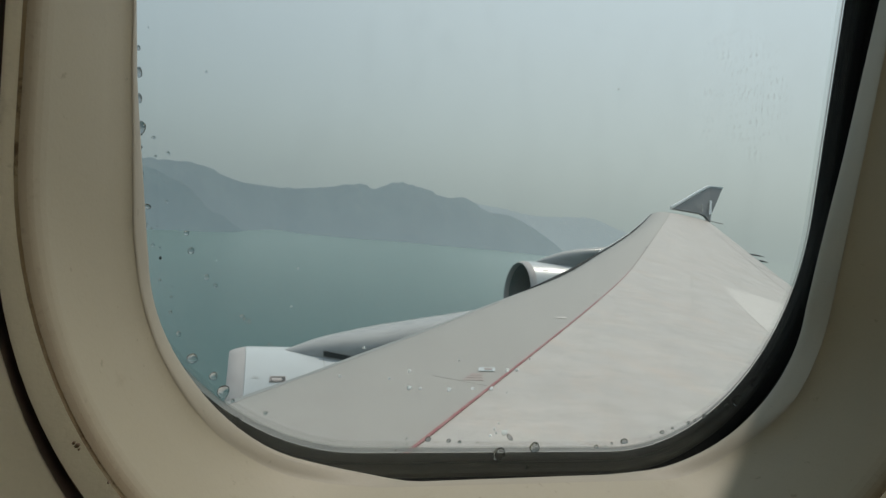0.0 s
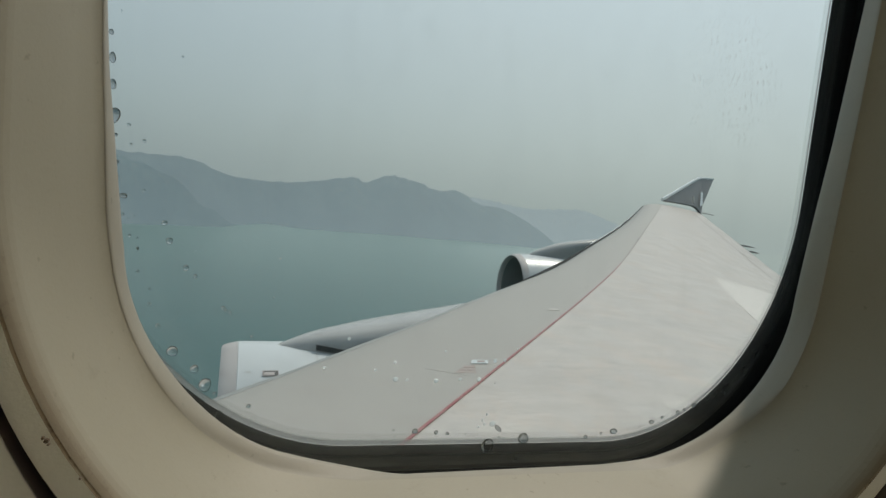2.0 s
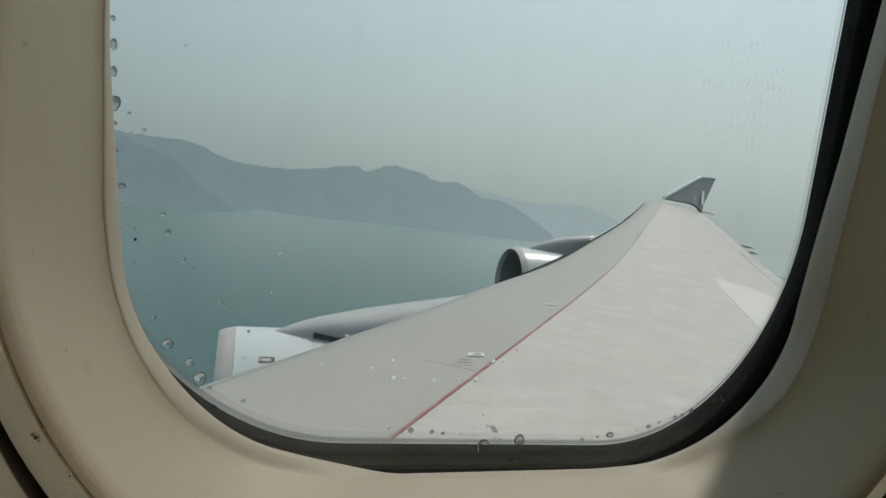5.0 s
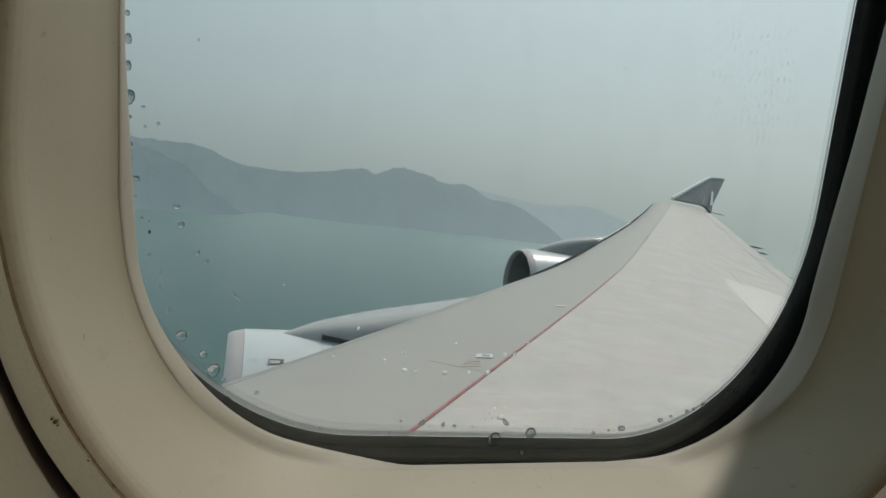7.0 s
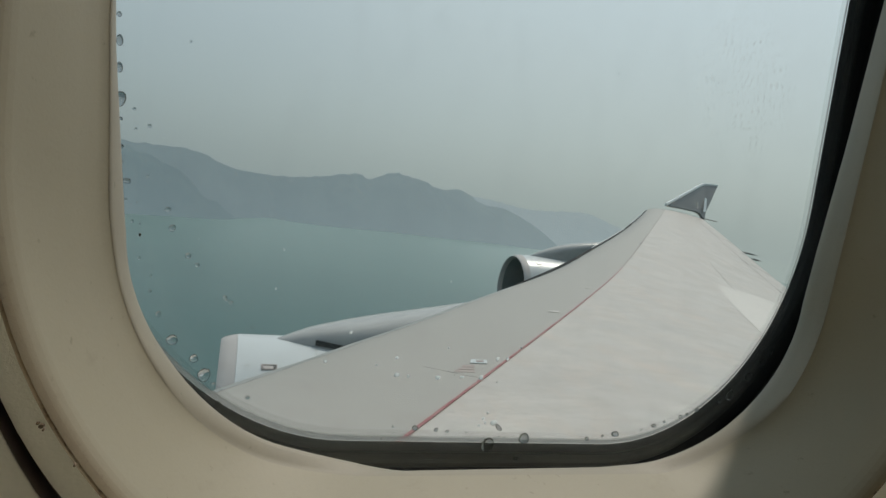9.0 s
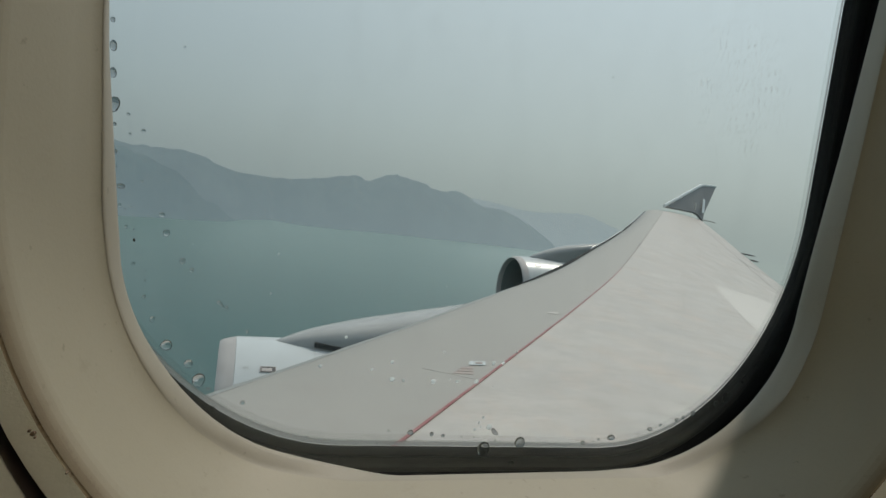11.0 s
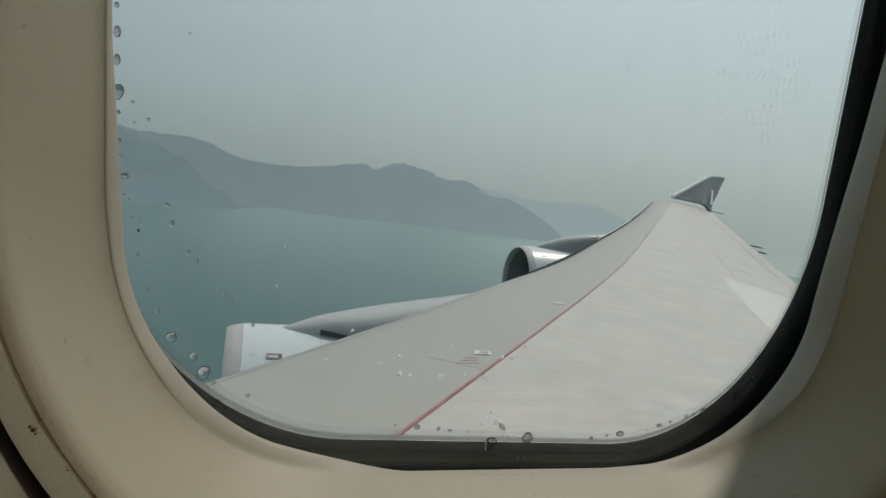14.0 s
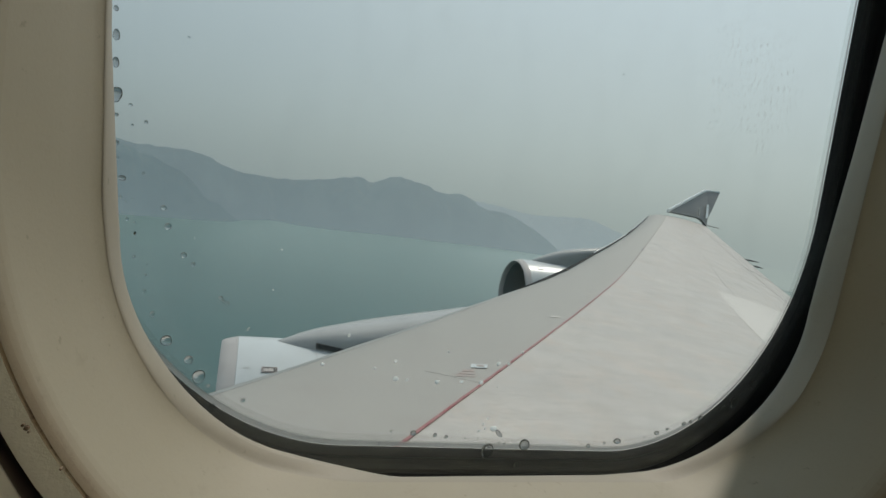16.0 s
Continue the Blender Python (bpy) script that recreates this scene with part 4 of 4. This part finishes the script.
def hills(name, az, height, shore, depth, mat, label, seed):
    """A range of wooded hills along an arc: crest elevation (degrees) and shore distance (metres) over azimuth (degrees)."""
    crest, coast = knots(*height), knots(*shore)
    n, mrows = 220, 26
    rows = []
    for i in range(n + 1):
        a = az[0] + (az[1] - az[0]) * i / n
        d0 = coast(a)
        dc = d0 + depth
        hc = dc * math.tan(radians(crest(a))) - SEA_Z
        row = []
        for j in range(mrows + 1):
            v = j / mrows * 1.5
            d = d0 + depth * v
            x, y = d * math.sin(radians(a)), d * math.cos(radians(a))
            w = noise.fractal(Vector((x * 0.004 + seed, y * 0.0015, seed)), 0.9, 2.1, 5)
            prof = math.sin(min(v, 1.0) * math.pi / 2) ** 0.85 if v <= 1 else 1 - 0.8 * (v - 1) ** 1.3
            z = SEA_Z - 6 + (hc + 6) * prof * (1 + 0.55 * w * (1 - min(v, 1)) * min(1, v * 4))
            if v > 0.7:
                z += hc * 0.05 * noise.fractal(Vector((x * 0.022, y * 0.022, seed + 3)), 0.8, 2.1, 6)
            row.append((x, y, z))
        rows.append(row)
    return tagged(finish(name, loft(rows, closed=False), mat), label, "hills", kind="structure")


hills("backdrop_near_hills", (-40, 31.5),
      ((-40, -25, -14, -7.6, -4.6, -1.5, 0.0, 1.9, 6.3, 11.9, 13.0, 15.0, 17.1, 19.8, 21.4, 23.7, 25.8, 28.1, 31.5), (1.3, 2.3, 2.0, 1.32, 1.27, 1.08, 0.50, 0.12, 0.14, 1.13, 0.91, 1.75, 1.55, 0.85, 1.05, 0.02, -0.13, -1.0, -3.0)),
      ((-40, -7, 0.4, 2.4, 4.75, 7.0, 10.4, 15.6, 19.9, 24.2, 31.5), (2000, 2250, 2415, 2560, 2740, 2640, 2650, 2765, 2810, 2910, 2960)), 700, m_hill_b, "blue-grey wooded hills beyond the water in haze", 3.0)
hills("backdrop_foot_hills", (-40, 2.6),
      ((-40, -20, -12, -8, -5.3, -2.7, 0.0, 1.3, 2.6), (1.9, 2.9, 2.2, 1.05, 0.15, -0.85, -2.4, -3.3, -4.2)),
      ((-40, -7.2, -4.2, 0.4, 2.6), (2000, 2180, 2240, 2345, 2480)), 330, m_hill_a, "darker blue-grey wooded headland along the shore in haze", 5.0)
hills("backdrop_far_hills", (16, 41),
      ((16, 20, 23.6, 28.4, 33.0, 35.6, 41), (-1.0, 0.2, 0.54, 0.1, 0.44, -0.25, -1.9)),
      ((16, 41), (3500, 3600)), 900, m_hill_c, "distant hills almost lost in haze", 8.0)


# glowing wall added in place of haze over the far sea
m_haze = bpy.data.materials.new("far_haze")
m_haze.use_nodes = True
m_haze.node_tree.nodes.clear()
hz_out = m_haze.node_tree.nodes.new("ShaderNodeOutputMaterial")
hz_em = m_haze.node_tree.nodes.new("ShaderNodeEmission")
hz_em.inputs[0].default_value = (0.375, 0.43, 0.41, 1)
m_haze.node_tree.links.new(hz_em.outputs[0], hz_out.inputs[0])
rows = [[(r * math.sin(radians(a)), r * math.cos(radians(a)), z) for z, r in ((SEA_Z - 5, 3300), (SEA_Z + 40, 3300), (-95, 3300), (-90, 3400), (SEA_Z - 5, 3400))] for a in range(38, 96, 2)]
tagged(finish("backdrop_haze", loft(rows, caps=True), m_haze), "pale glowing wall standing in for haze over the distant water", "haze", kind="structure")


# ---- rain on the pane ----
def drop_mesh(seed, material, tall, n=20, m=7):
    """A low, slightly uneven cap of water; unit radius, flat side at y = 0, bulging outwards by tall."""
    rnd = random.Random(seed)
    p1, p2 = rnd.uniform(0, 6.28), rnd.uniform(0, 6.28)
    wob = [1 + 0.05 * math.sin(2 * math.pi * 2 * i / n + p1) + 0.035 * math.sin(2 * math.pi * 3 * i / n + p2) for i in range(n)]
    big = (1 + tall * tall) / (2 * tall)
    rim = math.asin(min(1.0, 1 / big))
    bm = bmesh.new()
    rows = []
    for j in range(m):
        e = rim * (1 - j / m)
        q, y = big * math.sin(e), big * math.cos(e) - (big - tall)
        rows.append([bm.verts.new((q * wob[i] * math.sin(2 * math.pi * i / n), max(y, 0.0), q * wob[i] * math.cos(2 * math.pi * i / n))) for i in range(n)])
    tip = bm.verts.new((0, tall, 0))
    for a, b in zip(rows, rows[1:]):
        for i in range(n):
            bm.faces.new((a[i], a[(i + 1) % n], b[(i + 1) % n], b[i]))
    for i in range(n):
        bm.faces.new((rows[-1][i], rows[-1][(i + 1) % n], tip))
    bm.faces.new(list(reversed(rows[0])))
    bmesh.ops.recalc_face_normals(bm, faces=bm.faces)
    me = bpy.data.meshes.new("raindrop")
    bm.to_mesh(me)
    bm.free()
    for p in me.polygons:
        p.use_smooth = len(p.vertices) < 9
    me.materials.append(material)
    return me


drop_meshes = [drop_mesh(i, m_drop, 0.46) for i in range(5)]
dark_meshes = [drop_mesh(i + 40, m_dark_drop, 0.62) for i in range(5)]
glint_meshes = [drop_mesh(i + 20, m_glint, 0.6) for i in range(5)]


def drop(x, z, r, tall=1.0, lean=0.0, cloudy=False, darkened=False):
    meshes = glint_meshes if cloudy else dark_meshes if darkened else drop_meshes
    ob = new("raindrop", meshes[int(abs(x * 7919 + z * 104729) * 10) % 5])
    ob.matrix_world = pose(x, PANE_Y + 0.00005, z, 0, lean, 0) @ Matrix.Diagonal((r, min(r, 0.0022), r * tall, 1))
    tagged(ob, "raindrop made white for its glint, clinging to the window pane" if cloudy else "raindrop tinted dark for its refraction, clinging to the window pane" if darkened else "clear raindrop clinging to the window pane", "raindrop", "raindrops on the pane")


# along the forward edge: x, z, radius, height over width
EDGE = [(-0.0301, 0.0384, 0.00063, 1.3), (-0.0294, 0.0314, 0.00095, 1.6), (-0.0289, 0.0240, 0.00095, 1.5), (-0.0279, 0.0154, 0.00144, 1.5), (-0.0275, 0.0099, 0.00064, 0.8), (-0.0267, 0.0022, 0.00064, 1), (-0.0262, -0.0021, 0.00048, 1),
        (-0.0244, -0.0074, 0.00098, 0.8), (-0.0243, -0.0129, 0.00049, 1), (-0.0221, -0.0189, 0.00049, 1), (-0.0242, 0.0132, 0.00056, 0.8), (-0.0199, 0.0091, 0.00057, 0.9), (-0.0233, 0.0077, 0.0004, 0.9), (-0.0191, -0.0053, 0.00041, 1)]
# scattered over the open pane
OPEN = [(-0.0130, -0.0144, 0.00083, 0.9), (-0.0113, -0.0197, 0.00101, 1), (-0.0062, -0.0276, 0.00085, 1), (-0.0034, -0.0301, 0.00068, 1), (-0.0194, -0.0295, 0.0005, 1), (-0.0157, -0.0392, 0.0005, 1.2), (0.0054, -0.0396, 0.0007, 1), (0.0063, -0.0406, 0.00053, 1),
        (0.0077, -0.0412, 0.00053, 1.3), (-0.0129, -0.0459, 0.00068, 1.4), (-0.0084, -0.0536, 0.00171, 0.9), (-0.0017, -0.0592, 0.0013, 1), (0.0017, -0.0643, 0.00193, 1.1), (0.0048, -0.0672, 0.00062, 1), (0.0154, -0.0714, 0.00072, 0.9),
        (0.0064, -0.0739, 0.00107, 1.2), (0.0146, -0.0486, 0.00054, 1), (-0.0112, 0.0348, 0.00041, 1), (0.1345, 0.0542, 0.00035, 1)]
# small whitish ones in front of the wing
GLINTS = [(0.0387, -0.0588, 0.00064, 1), (0.0461, -0.0487, 0.00056, 1), (0.0563, -0.0595, 0.00047, 1), (0.0632, -0.0567, 0.00058, 1), (0.0640, -0.0628, 0.00106, 0.8), (0.0681, -0.0631, 0.00054, 1), (0.0792, -0.0634, 0.00099, 0.8), (0.0885, -0.0630, 0.0008, 0.7), (0.0818, -0.0525, 0.00039, 1),
         (0.1018, -0.0559, 0.00082, 1), (0.1057, -0.0557, 0.00072, 0.9), (0.1107, -0.0513, 0.00052, 1), (0.0960, -0.0630, 0.00091, 1), (0.1008, -0.0764, 0.00045, 1.2), (0.0979, -0.0811, 0.00051, 0.9), (0.0993, -0.0786, 0.00037, 2), (0.1002, -0.0801, 0.00033, 2), (0.1037, -0.0801, 0.00124, 0.9)]
# along the foot of the pane
FOOT = [(0.0732, -0.0819, 0.00118, 0.8), (0.0813, -0.0826, 0.0008, 1), (0.0857, -0.0832, 0.0007, 0.9), (0.0651, -0.0813, 0.00049, 1), (0.0930, -0.0837, 0.00041, 1), (0.1025, -0.0885, 0.00248, 1.1), (0.1175, -0.0863, 0.00233, 0.9), (0.1153, -0.0942, 0.00106, 0.7), (0.1457, -0.0868, 0.00099, 0.8), (0.1529, -0.0857, 0.00067, 0.8),
        (0.1589, -0.0850, 0.0019, 0.6), (0.1717, -0.0834, 0.00046, 1), (0.1775, -0.0816, 0.00127, 0.7), (0.1826, -0.0799, 0.00081, 0.7), (0.1905, -0.0777, 0.00094, 0.9), (0.1939, -0.0767, 0.00082, 0.9), (0.1988, -0.0750, 0.00118, 0.9)]
# in front of the seal
RIM = [(0.2065, -0.0724, 0.00072, 0.8), (0.2103, -0.0704, 0.00132, 0.8), (0.2156, -0.0679, 0.00229, 1.1), (0.2245, -0.0597, 0.00207, 1), (0.2309, -0.0527, 0.00183, 1), (0.2359, -0.0479, 0.00147, 1)]
for x, z, r, tall in OPEN + RIM:
    drop(x, z, r, tall)
for x, z, r, tall in EDGE + FOOT:
    drop(x, z, r, tall, 0.0, False, r > 0.0006)
for x, z, r, tall in GLINTS:
    drop(x, z, r, tall, 0.0, True)
# the trail that runs from the whitish drop
drop(0.1062, -0.0820, 0.0008, 2.4, -46, False, True)
# fine spray along the foot, the forward edge and here and there
rng = random.Random(11)
for i in range(22):
    a = rng.uniform(0.03, 0.20)
    drop(a, -0.0862 + rng.uniform(-0.002, 0.003) + max(0.0, a - 0.16) ** 2 * 3.2, rng.uniform(0.0002, 0.0004))
for i in range(9):
    z = rng.uniform(-0.045, 0.06)
    drop(-0.0292 + rng.uniform(0, 0.0022) + max(0.0, 0.03 - z) ** 2 * 3.2, z, rng.uniform(0.0002, 0.0004), rng.uniform(1, 1.5))
for i in range(12):
    drop(rng.uniform(-0.01, 0.15), rng.uniform(-0.08, -0.02), rng.uniform(0.00015, 0.0003), 1.0, 0.0, True)
